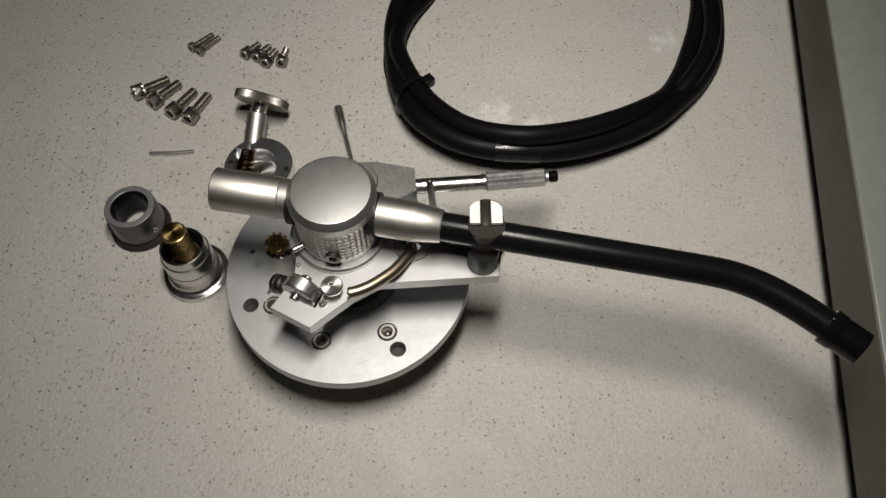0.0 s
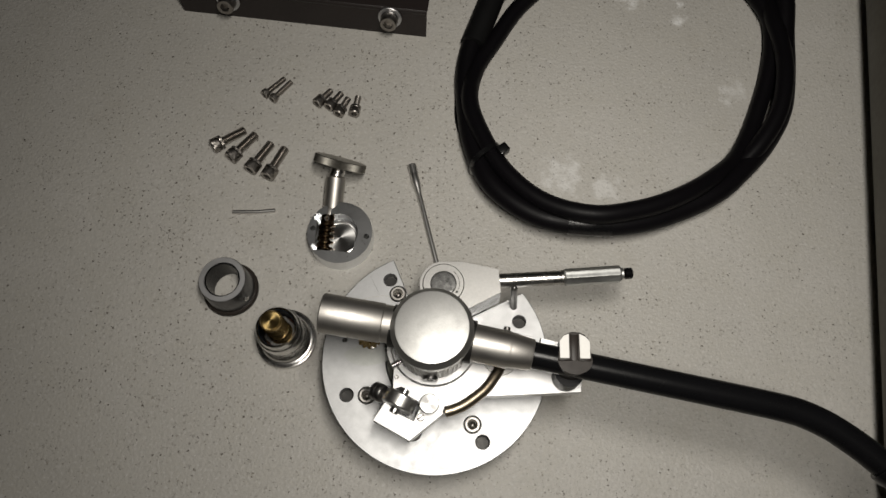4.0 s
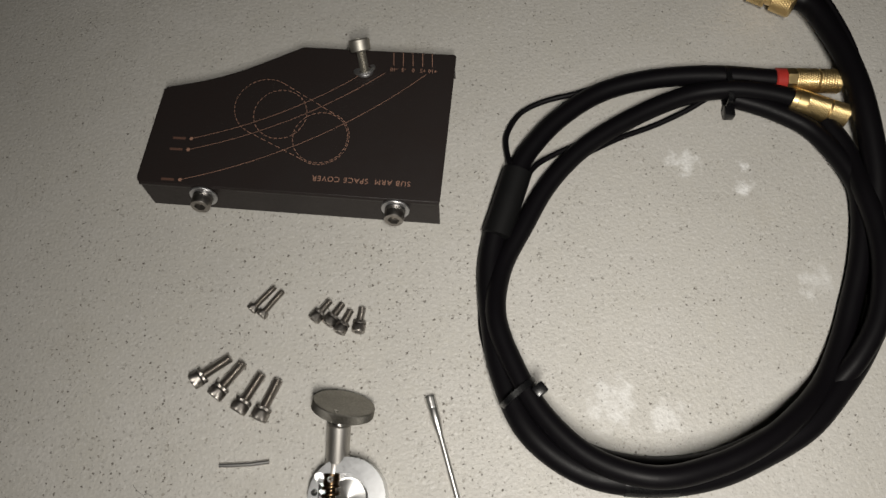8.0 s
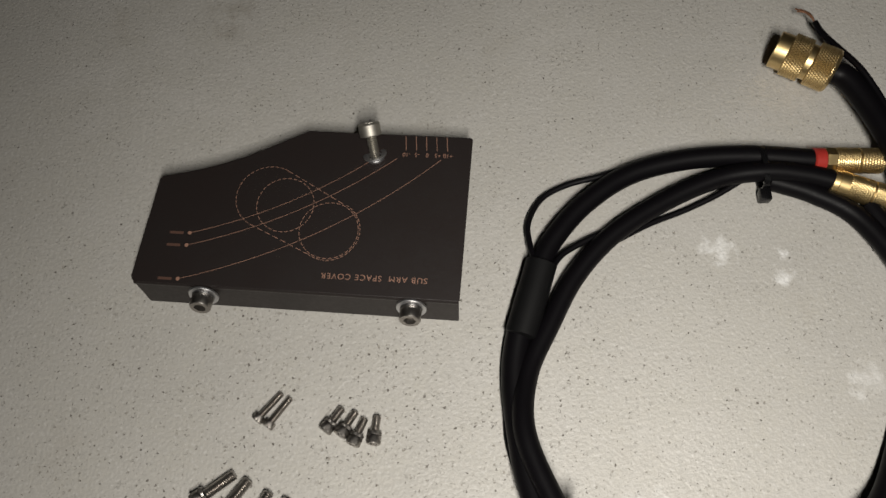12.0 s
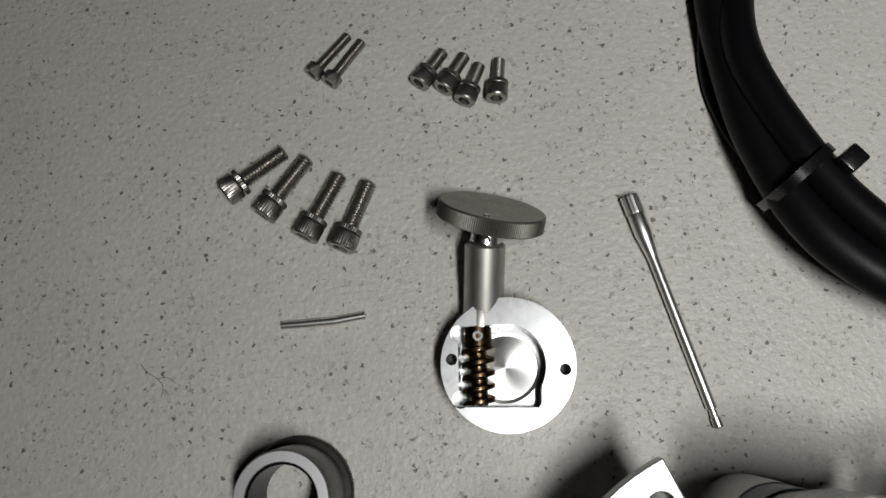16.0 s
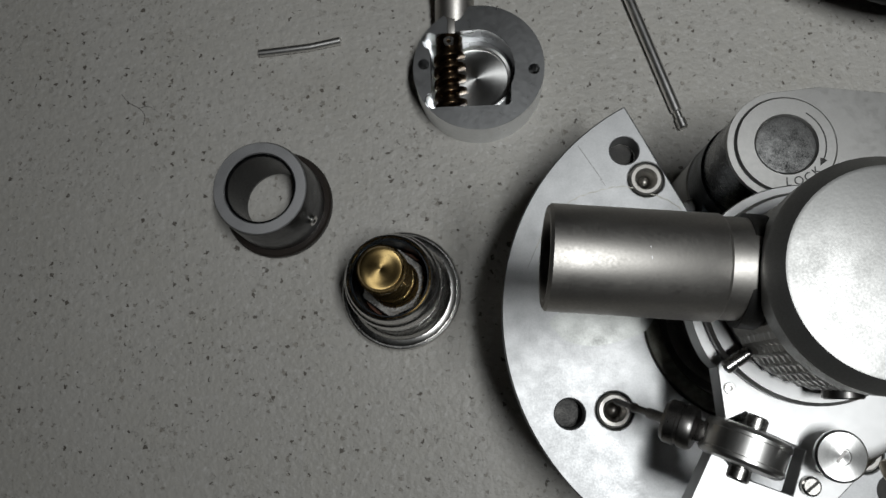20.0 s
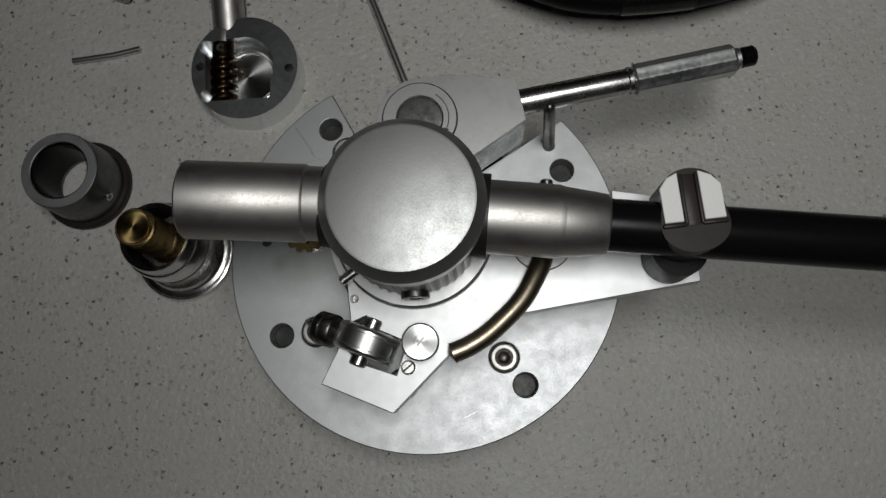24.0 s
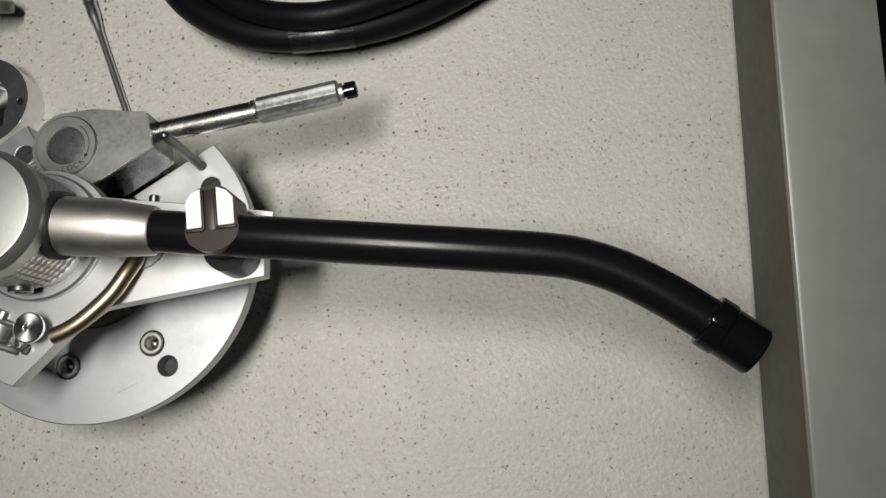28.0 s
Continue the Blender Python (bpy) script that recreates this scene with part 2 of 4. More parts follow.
def table_material():
    m = bpy.data.materials.new("speckled_laminate")
    m.use_nodes = True
    nt = m.node_tree
    b = nt.nodes["Principled BSDF"]
    co = nt.nodes.new("ShaderNodeTexCoord")
    link = nt.links.new

    def noise_node(scale, detail=3.0):
        n = nt.nodes.new("ShaderNodeTexNoise")
        n.inputs["Scale"].default_value, n.inputs["Detail"].default_value = scale, detail
        link(co.outputs["Object"], n.inputs["Vector"])
        return n.outputs["Fac"]

    def ranged(value, a, c, lo=0.0, hi=1.0):
        r = nt.nodes.new("ShaderNodeMapRange")
        r.inputs["From Min"].default_value, r.inputs["From Max"].default_value = a, c
        r.inputs["To Min"].default_value, r.inputs["To Max"].default_value = lo, hi
        link(value, r.inputs["Value"])
        return r.outputs[0]

    def maths(op, a, c):
        n = nt.nodes.new("ShaderNodeMath")
        n.operation = op
        for k, v in enumerate((a, c)):
            if isinstance(v, (int, float)):
                n.inputs[k].default_value = v
            else:
                link(v, n.inputs[k])
        return n.outputs[0]

    def mixed(fac, a, c):
        n = nt.nodes.new("ShaderNodeMix")
        n.data_type = "RGBA"
        link(fac, n.inputs["Factor"])
        for k, v in (("A", a), ("B", c)):
            if isinstance(v, tuple):
                n.inputs[k].default_value = (*v, 1)
            else:
                link(v, n.inputs[k])
        return n.outputs["Result"]

    base = mixed(ranged(noise_node(9.0, 5), 0.35, 0.65), (0.44, 0.426, 0.396), (0.521, 0.505, 0.474))
    base = mixed(ranged(noise_node(55.0, 4), 0.36, 0.66, 0.0, 0.7), base, (0.462, 0.446, 0.405))
    base = mixed(ranged(noise_node(430.0, 3), 0.40, 0.66, 0.0, 0.7), base, (0.440, 0.428, 0.400))
    base = mixed(ranged(noise_node(640.0, 2), 0.56, 0.70, 0.0, 0.7), base, (0.545, 0.533, 0.508))
    # fine dust of dark specks, thicker in some places than in others
    crowd = ranged(noise_node(70.0, 3), 0.30, 0.70, -0.055, 0.05)
    for scale, level, strength, colour in ((1500.0, 0.672, 0.22, (0.17, 0.155, 0.135)), (780.0, 0.684, 0.40, (0.18, 0.16, 0.138))):
        chips = ranged(maths("ADD", noise_node(scale, 1.6), crowd), level, level + 0.008)
        base = mixed(maths("MULTIPLY", chips, strength), base, colour)
    # single angular grains of dark and of greyish stone, each with its own size
    jitter = nt.nodes.new("ShaderNodeTexNoise")
    jitter.inputs["Scale"].default_value, jitter.inputs["Detail"].default_value = 1300.0, 3
    link(co.outputs["Object"], jitter.inputs["Vector"])
    shaken = nt.nodes.new("ShaderNodeVectorMath")
    shaken.operation = "MULTIPLY_ADD"
    link(jitter.outputs["Color"], shaken.inputs[0])
    shaken.inputs[1].default_value = (0.0019, 0.0019, 0.0)
    link(co.outputs["Object"], shaken.inputs[2])
    # the grains lie thicker in the middle of the top than towards its edge
    middle = nt.nodes.new("ShaderNodeVectorMath")
    middle.operation = "DISTANCE"
    link(co.outputs["Object"], middle.inputs[0])
    middle.inputs[1].default_value = (-0.055, 0.065, 0.0)
    thick = maths("ADD", maths("MULTIPLY", crowd, 0.7), ranged(middle.outputs["Value"], 0.20, 0.07, -0.005, 0.045))
    pits = None
    for cells, small, large, strength, colour in ((235.0, -0.15, 0.12, 0.28, (0.27, 0.25, 0.22)), (320.0, -0.15, 0.11, 0.50, (0.19, 0.165, 0.13)), (270.0, -0.145, 0.085, 0.85, (0.09, 0.077, 0.062))):
        v = nt.nodes.new("ShaderNodeTexVoronoi")
        v.voronoi_dimensions = "2D"
        v.inputs["Scale"].default_value = cells
        link(shaken.outputs[0], v.inputs["Vector"])
        own = nt.nodes.new("ShaderNodeSeparateColor")
        link(v.outputs["Color"], own.inputs[0])
        reach = maths("ADD", ranged(own.outputs[0], 0.0, 1.0, small, large), thick)
        grain = ranged(maths("SUBTRACT", reach, v.outputs["Distance"]), 0.0, 0.012)
        base = mixed(maths("MULTIPLY", grain, strength), base, colour)
        pits = grain if pits is None else maths("MAXIMUM", pits, grain)
    pale_chip = ranged(noise_node(980.0, 1.2), 0.715, 0.735)
    base = mixed(maths("MULTIPLY", pale_chip, 0.35), base, (0.72, 0.71, 0.69))
    # chalky smudges left on the top
    ragged = noise_node(150.0, 6)
    gaps = noise_node(900.0, 3)
    for x, y, r, strength in ((0.097, 0.199, 0.008, 0.75), (0.1212, 0.1962, 0.0035, 0.9), (0.1222, 0.1859, 0.005, 0.9), (0.143, 0.144, 0.009, 0.4), (0.0573, 0.0963, 0.013, 0.5), (0.0786, 0.0887, 0.010, 0.42)):
        d = nt.nodes.new("ShaderNodeVectorMath")
        d.operation = "DISTANCE"
        link(co.outputs["Object"], d.inputs[0])
        d.inputs[1].default_value = (x, y, 0)
        inside = ranged(d.outputs["Value"], r * 1.15, 0.0)
        worn = maths("ADD", maths("ADD", inside, maths("MULTIPLY", ragged, 3.2)), maths("MULTIPLY", gaps, 0.8))
        patch = maths("MULTIPLY", maths("MULTIPLY", ranged(worn, 2.25, 2.9), ranged(inside, 0.0, 0.25)), strength)
        base = mixed(patch, base, (0.76, 0.76, 0.75))
    # a tiny white speck and a grey-brown smear
    for x, y, r, strength, tone in ((0.0778, 0.2961, 0.0013, 0.9, (0.80, 0.80, 0.78)), (-0.1104, 0.332, 0.018, 0.30, (0.25, 0.22, 0.18)), (-0.1123, 0.318, 0.009, 0.30, (0.25, 0.22, 0.18))):
        d = nt.nodes.new("ShaderNodeVectorMath")
        d.operation = "DISTANCE"
        link(co.outputs["Object"], d.inputs[0])
        d.inputs[1].default_value = (x, y, 0)
        spread = maths("MULTIPLY", ranged(d.outputs["Value"], r, r * 0.35), ranged(ragged, 0.42, 0.62))
        base = mixed(maths("MULTIPLY", spread, strength), base, tone)
    # faint brown stains
    stain = maths("MULTIPLY", ranged(noise_node(26.0, 4), 0.63, 0.74), 0.16)
    base = mixed(stain, base, (0.30, 0.26, 0.20))
    link(base, b.inputs["Base Color"])
    link(ranged(noise_node(30.0, 4), 0.3, 0.7, 0.40, 0.54), b.inputs["Roughness"])
    b.inputs["Specular IOR Level"].default_value = 0.35
    bp = nt.nodes.new("ShaderNodeBump")
    bp.inputs["Strength"].default_value, bp.inputs["Distance"].default_value = 1.0, 0.00038
    link(maths("SUBTRACT", noise_node(720.0, 3.0), maths("MULTIPLY", pits, 0.30)), bp.inputs["Height"])
    link(bp.outputs[0], b.inputs["Normal"])
    return m


TABLE = table_material()


# ---- builders (all in millimetres) ----
def ring_points(r, n, cx=0.0, cy=0.0, a0=0.0):
    return [(cx + r * math.cos(a0 + math.tau * k / n), cy + r * math.sin(a0 + math.tau * k / n)) for k in range(n)]


def arc(r, a0, a1, n, cx=0.0, cy=0.0):
    return [(cx + r * math.cos(radians(a0 + (a1 - a0) * k / n)), cy + r * math.sin(radians(a0 + (a1 - a0) * k / n))) for k in range(n + 1)]


def prism(outline, z0, z1, holes=()):
    """A flat plate with holes."""
    bm = bmesh.new()
    edges = []
    for loop in (outline, *holes):
        vs = [bm.verts.new((x, y, z0)) for x, y in loop]
        edges += [bm.edges.new((vs[k], vs[(k + 1) % len(vs)])) for k in range(len(vs))]
    bmesh.ops.triangle_fill(bm, edges=edges, use_beauty=True, use_dissolve=False, normal=(0, 0, -1))
    out = bmesh.ops.extrude_face_region(bm, geom=bm.faces[:])
    for v in out["geom"]:
        if isinstance(v, bmesh.types.BMVert):
            v.co.z = z1
    bmesh.ops.recalc_face_normals(bm, faces=bm.faces)
    return bm


def lathe(profile, seg=48, closed=True):
    """A turned body round z from (radius, height) pairs."""
    bm = bmesh.new()
    rings = []
    for r, z in profile:
        if r < 1e-6:
            rings.append([bm.verts.new((0, 0, z))])
        else:
            rings.append([bm.verts.new((r * math.cos(math.tau * k / seg), r * math.sin(math.tau * k / seg), z)) for k in range(seg)])
    for a, b in zip(rings, rings[1:]):
        for k in range(seg):
            j = (k + 1) % seg
            if len(a) == 1 and len(b) > 1:
                bm.faces.new((a[0], b[j], b[k]))
            elif len(b) == 1 and len(a) > 1:
                bm.faces.new((a[k], a[j], b[0]))
            elif len(a) > 1:
                bm.faces.new((a[k], a[j], b[j], b[k]))
    bmesh.ops.recalc_face_normals(bm, faces=bm.faces)
    return bm


def rod(r, z0, z1, seg=32, chamfer=0.25):
    c = min(chamfer, r * 0.4)
    return lathe([(0, z0), (r - c, z0), (r, z0 + c), (r, z1 - c), (r - c, z1), (0, z1)], seg)


def pipe_ring(r_in, r_out, z0, z1, seg=40, chamfer=0.25):
    c = chamfer
    return lathe([(r_in, z0), (r_out - c, z0), (r_out, z0 + c), (r_out, z1 - c), (r_out - c, z1), (r_in + c, z1), (r_in, z1 - c), (r_in, z0)], seg)


def brick(sx, sy, sz, bevel=0.3):
    bm = bmesh.new()
    bmesh.ops.create_cube(bm, size=1, matrix=Matrix.Diagonal((sx, sy, sz, 1)))
    if bevel:
        bmesh.ops.bevel(bm, geom=bm.edges[:], offset=bevel, segments=2, affect="EDGES", profile=0.5)
    return bm


def smooth_line(points, steps=8):
    pts = [Vector(p) for p in points]
    ext = [pts[0] * 2 - pts[1]] + pts + [pts[-1] * 2 - pts[-2]]
    out = []
    for k in range(1, len(ext) - 2):
        p0, p1, p2, p3 = ext[k - 1 : k + 3]
        for s in range(steps):
            t = s / steps
            out.append(0.5 * (2 * p1 + (p2 - p0) * t + (2 * p0 - 5 * p1 + 4 * p2 - p3) * t * t + (3 * p1 - p0 - 3 * p2 + p3) * t**3))
    return out + [pts[-1]]


def sweep(line, radius, seg=14, round_ends=True):
    """A round tube along a line; radius is one number or one for each point."""
    bm = bmesh.new()
    n = len(line)
    rad = radius if isinstance(radius, list) else [radius] * n
    tangents = [(line[min(k + 1, n - 1)] - line[max(k - 1, 0)]).normalized() for k in range(n)]
    side = tangents[0].orthogonal().normalized()
    rings = []
    for k in range(n):
        side = (side - tangents[k] * side.dot(tangents[k])).normalized()
        other = tangents[k].cross(side)
        rings.append([bm.verts.new(line[k] + rad[k] * (math.cos(math.tau * j / seg) * side + math.sin(math.tau * j / seg) * other)) for j in range(seg)])
    for a, b in zip(rings, rings[1:]):
        for j in range(seg):
            i = (j + 1) % seg
            bm.faces.new((a[j], a[i], b[i], b[j]))
    if round_ends:
        for ringv, k, s in ((rings[0], 0, -1), (rings[-1], n - 1, 1)):
            tip = bm.verts.new(line[k] + s * tangents[k] * rad[k] * 0.35)
            for j in range(seg):
                bm.faces.new((ringv[j], ringv[(j + 1) % seg], tip))
    bmesh.ops.recalc_face_normals(bm, faces=bm.faces)
    return bm


def along(a, b):
    """A pose whose z axis runs from a to b, with its origin at a."""
    a, b = Vector(a), Vector(b)
    return Matrix.Translation(a) @ (b - a).to_track_quat("Z", "Y").to_matrix().to_4x4()


def spot(x, y, z=0.0, rx=0, ry=0, rz=0):
    return Matrix.Translation((x, y, z)) @ Euler((radians(rx), radians(ry), radians(rz))).to_matrix().to_4x4()


def joined(*bms):
    out = bmesh.new()
    for bm in bms:
        me = bpy.data.meshes.new("join")
        bm.to_mesh(me)
        out.from_mesh(me)
        bpy.data.meshes.remove(me)
        bm.free()
    return out


def placed(bm, m):
    bmesh.ops.transform(bm, matrix=m, verts=bm.verts)
    return bm


def part(name, bm, mat, parent, label="", m=None, sharp=35, bevel=0.0):
    """One mesh object under a thing or a part, from a bmesh in millimetres in the thing's own space."""
    if m is not None:
        bmesh.ops.transform(bm, matrix=m, verts=bm.verts)
    bmesh.ops.transform(bm, matrix=Matrix.Scale(MM, 4), verts=bm.verts)
    for f in bm.faces:
        f.smooth = True
    for e in bm.edges:
        if len(e.link_faces) == 2 and e.calc_face_angle(0) > radians(sharp):
            e.smooth = False
    me = bpy.data.meshes.new(name)
    bm.to_mesh(me)
    bm.free()
    me.materials.append(mat)
    ob = new(name, me)
    ob.parent = parent
    if bevel:
        mod = ob.modifiers.new("bevel", "BEVEL")
        mod.width, mod.segments, mod.limit_method, mod.angle_limit = bevel * MM, 2, "ANGLE", radians(40)
    return tagged(ob, label=label)


def thing(name, x, y, z=0.0, rz=0.0, label="", category="", group=""):
    ob = new(name)
    ob.empty_display_size = 0.01
    ob.matrix_basis = spot(x * MM, y * MM, z * MM, 0, 0, rz)
    return tagged(ob, label, category, group)


def structure(name, bm, mat, label, category, m=None, bevel=0.0):
    ob = part(name, bm, mat, None, label, m, bevel=bevel)
    return tagged(ob, category=category, kind="structure")


def lettering(name, text, size, mat, parent, m, spacing=1.0):
    cu = bpy.data.curves.new(name, "FONT")
    cu.body, cu.size, cu.align_x, cu.align_y, cu.extrude, cu.space_character = text, size * MM, "CENTER", "CENTER", 0.015 * MM, spacing
    tmp = new(name, cu)
    me = bpy.data.meshes.new_from_object(tmp.evaluated_get(bpy.context.evaluated_depsgraph_get()))
    bpy.data.objects.remove(tmp)
    bpy.data.curves.remove(cu)
    me.name = name
    me.materials.clear()
    me.materials.append(mat)
    ob = new(name, me)
    ob.parent = parent
    mm = m.copy()
    mm.translation = m.translation * MM
    ob.matrix_basis = mm
    return ob


# ---- the setting ----
EDGE = spot(182.6, 0, 0, 0, 0, -7.2)
structure("table_top", prism([(-900, -700), (30, -700), (30, 900), (-900, 900)], -30, 0), TABLE, "pale grey speckled laminate table top with chalky smudges", "table top", EDGE)
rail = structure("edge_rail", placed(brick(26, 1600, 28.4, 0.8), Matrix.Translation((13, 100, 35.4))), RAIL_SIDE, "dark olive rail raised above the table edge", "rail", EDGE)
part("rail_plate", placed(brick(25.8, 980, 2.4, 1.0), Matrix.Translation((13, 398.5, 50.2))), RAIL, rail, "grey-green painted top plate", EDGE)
for y in (-680, 880):
    part("rail_foot", placed(brick(20, 20, 21.1, 0.8), Matrix.Translation((14, y, 10.6))), RAIL_SIDE, rail, "", EDGE)
structure("floor", prism([(-2200, -2200), (2400, -2200), (2400, 2400), (-2200, 2400)], -760, -730), DARK_FLOOR, "dark brown floor of an unlit room", "floor")
structure("ceiling", prism([(-2200, -2200), (2400, -2200), (2400, 2400), (-2200, 2400)], 1700, 1720), ROOM, "unlit plaster ceiling", "ceiling")
structure("wall_north", prism([(-2200, 2400), (2400, 2400), (2400, 2450), (-2200, 2450)], -760, 1720), ROOM, "unlit plaster wall", "wall")
structure("wall_south", prism([(-2200, -2250), (2400, -2250), (2400, -2200), (-2200, -2200)], -760, 1720), ROOM, "unlit plaster wall", "wall")
structure("wall_east", prism([(2400, -2250), (2450, -2250), (2450, 2450), (2400, 2450)], -760, 1720), ROOM, "unlit plaster wall", "wall")
structure("wall_west", prism([(-2250, -2250), (-2200, -2250), (-2200, 2450), (-2250, 2450)], -760, 1720), ROOM, "unlit plaster wall", "wall")
structure("table_leg", joined(*[placed(brick(50, 50, 700, 2), Matrix.Translation((x, y, -380))) for x, y in ((-820, -620), (-820, 820), (-60, -620), (-60, 820))]), RAIL, "grey painted table legs", "table leg", EDGE)


# ---- the tonearm ----
arm = thing("tonearm", 0, 0, 0, label="disassembled silver tonearm with black curved tube on a round plate", category="tonearm")
# round plate with a wedge cut out towards the lever
rim = arc(45.4, 113.7, 398.2, 110)
inner = arc(19.7, 54, -246, 64)
plate_outline = rim + inner
plate_holes = [ring_points(2.7, 24, x, y) for x, y in ((-19.3, 32.8), (-34.6, -15.3), (19.4, -32.4), (34.1, 15.9))] + [ring_points(3.4, 28, x, y) for x, y in ((-15.9, 26.8), (-26.6, -15.3), (15.4, -25.8), (-7.9, -29.2))] + [ring_points(0.9, 14, -36.7, 7)]
base_plate = part("base_plate", prism(plate_outline, 25.6, 30.5, plate_holes), ALU, arm, "round satin aluminium mounting plate with drilled holes", bevel=0.25)
# the holes go through; added dark discs stand in for the shade inside
for x, y in ((-19.3, 32.8), (-34.6, -15.3), (19.4, -32.4), (34.1, 15.9)):
    part("hole_shade_disc", rod(2.66, 25.7, 26.0, 24, 0.1), HOLE, base_plate, "added dark disc for the shade in a through hole", spot(x, y))
for x, y in ((-15.9, 26.8), (-26.6, -15.3), (15.4, -25.8), (-7.9, -29.2)):
    part("bore_screw", lathe([(0, 26), (1.2, 26), (1.2, 28.2), (0.8, 28.8), (0, 29.2)], 18), SCREW, base_plate, "screw end inside the bore", spot(x, y))
    insert = part("threaded_insert", lathe([(1.5, 26)] + [q for k in range(5) for q in ((1.5, 26.3 + 0.75 * k), (1.8, 26.65 + 0.75 * k))] + [(1.75, 30.3), (2.1, 30.75), (2.75, 30.75), (3.1, 30.4), (3.1, 26), (1.5, 26)], 32), STUB, base_plate, "bright steel threaded insert", spot(x, y))
part("pillar", lathe([(0, 0), (14.5, 0), (15, 0.5), (15, 20), (13.5, 21), (13.5, 51), (0, 51)], 56), DARK_STEEL, arm, "dark turned pillar under the plate")
part("cast_flange", pipe_ring(16.4, 19.4, 21, 29.6, 64, 0.3), CAST, arm, "rough cast flange inside the plate")
part("clamp_collar", prism(arc(24.5, 20, 160, 30) + arc(15.2, 160, 20, 20), 15, 25.4), DARK_STEEL, arm, "dark clamp collar", bevel=0.4)
for k in range(5):
    a = radians(112 - 7.5 * k)
    part("clamp_tooth", prism([(20.2 * math.cos(a - 0.055), 20.2 * math.sin(a - 0.055)), (22.2 * math.cos(a), 22.2 * math.sin(a)), (20.2 * math.cos(a + 0.055), 20.2 * math.sin(a + 0.055))], 25.4, 29.0), BLACK_STEEL, arm, "dark clamp tooth")
part("small_bore", pipe_ring(0.9, 1.55, 30.3, 30.7, 28, 0.15), DARK_STEEL, base_plate, "small dark ringed bore", spot(-13.9, 16.1))
part("clamp_lug", brick(3.2, 2.6, 6.0, 0.4), DARK_STEEL, arm, "dark clamp lug", spot(11.4, 19.2, 37.0, 0, 0, 32))
# clamp block with lock dial
block_outline = arc(9.3, 97, 238, 26, 3.1, 25.7) + [(6, 13.6), (12.4, 15.6), (25.6, 22.8), (24.6, 32.2), (10.2, 35.1)]
block = part("clamp_block", prism(block_outline, 34.0, 48.0), BLOCK_SIDE, arm, "polished clamp block with dark reflection put into its side colour", bevel=0.5)
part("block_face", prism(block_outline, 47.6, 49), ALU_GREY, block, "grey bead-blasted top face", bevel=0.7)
# shade under the block is put into the foot's black colour
part("clamp_foot", prism([(4, 17), (10, 16), (21, 21), (18, 30), (4, 33)], 23, 33.9), BLACK_TUBE, arm, "clamp foot blackened with the shade below the block", bevel=0.6)
part("clamp_band", rod(9.7, 23.6, 33.9, 64, 0.2), BLACK_STEEL, arm, "dark blued band round the clamp post", spot(3.1, 25.7))
part("clamp_post", rod(9.9, 0, 23.5, 64, 0.5), ALU_GREY, arm, "grey turned clamp post standing on the table", spot(3.1, 25.7))
dial = part("lock_dial", pipe_ring(4.8, 8.2, 48.8, 49.7, 56, 0.35), ALU_GREY, block, "silver lock dial ring", spot(3.1, 25.7))
part("dial_recess", lathe([(0, 48.9), (4.75, 48.9), (4.75, 49.3), (4.3, 49.36), (0, 49.3)], 40), DIAL, dial, "blackened recessed dial centre", spot(3.1, 25.7))
for k, ch in enumerate("LOCK"):
    a = radians(-96 + 15 * k)
    lettering("engraved_letter", ch, 2.0, HOLE, dial, spot(3.1 + 6.4 * math.cos(a), 25.7 + 6.4 * math.sin(a), 49.73, 0, 0, math.degrees(a) + 90))
sweep_arrow = arc(6.35, -30, 52, 24, 3.1, 25.7) + arc(6.15, 52, -30, 24, 3.1, 25.7)
part("engraved_arrow", prism(sweep_arrow, 49.69, 49.74), HOLE, dial, "engraved curved arrow")
part("arrow_head", prism([(3.1 + 6.25 * math.cos(radians(-41)), 25.7 + 6.25 * math.sin(radians(-41))), (3.1 + 6.85 * math.cos(radians(-29)), 25.7 + 6.85 * math.sin(radians(-29))), (3.1 + 5.65 * math.cos(radians(-29)), 25.7 + 5.65 * math.sin(radians(-29)))], 49.69, 49.74), HOLE, dial, "engraved arrow head")
# lever
lv0, lv1, lv2, lv3 = Vector((20, 29.9, 39.6)), Vector((51.5, 32.1, 40)), Vector((75.3, 34.0, 40.6)), Vector((79.0, 34.3, 40.7))
part("lever_rod", rod(2.9, 0, (lv1 - lv0).length, 32), STEEL, arm, "chromed lever rod", along(lv0, lv1))
GL = (lv2 - lv1).length
grip_bm = lathe([(0, 0), (3.0, 0), (3.55, 0.5), (3.55, GL - 1.6), (3.2, GL - 1.1), (2.4, GL - 1.0), (2.4, GL), (0, GL)], 80)
for v in grip_bm.verts:
    if v.co.xy.length > 2.9:
        # eight hollow-ground flutes between narrow ridges
        turn = (math.atan2(v.co.y, v.co.x) / (math.tau / 8) + 0.5) % 1.0
        v.co.xy *= 1.0 - 0.085 * math.sin(math.pi * turn)
part("lever_grip", grip_bm, GRIP, arm, "fluted zinc grey lever grip", along(lv1, lv2), sharp=30)
part("lever_collar", pipe_ring(2.4, 3.15, 0, 1.4, 36, 0.3), STEEL, arm, "bright collar on the lever", along(lv1 - (lv2 - lv1).normalized() * 1.5, lv2))
part("lever_tip", lathe([(0, 0), (1.7, 0), (1.7, 0.5), (2.3, 0.7), (2.3, 3.2), (1.9, 3.7), (1.1, 3.7), (1.0, 2.6), (0, 2.6)], 32), BLACK_GLOSS, arm, "black socket screw in the lever end", along(lv2, lv3), sharp=25)
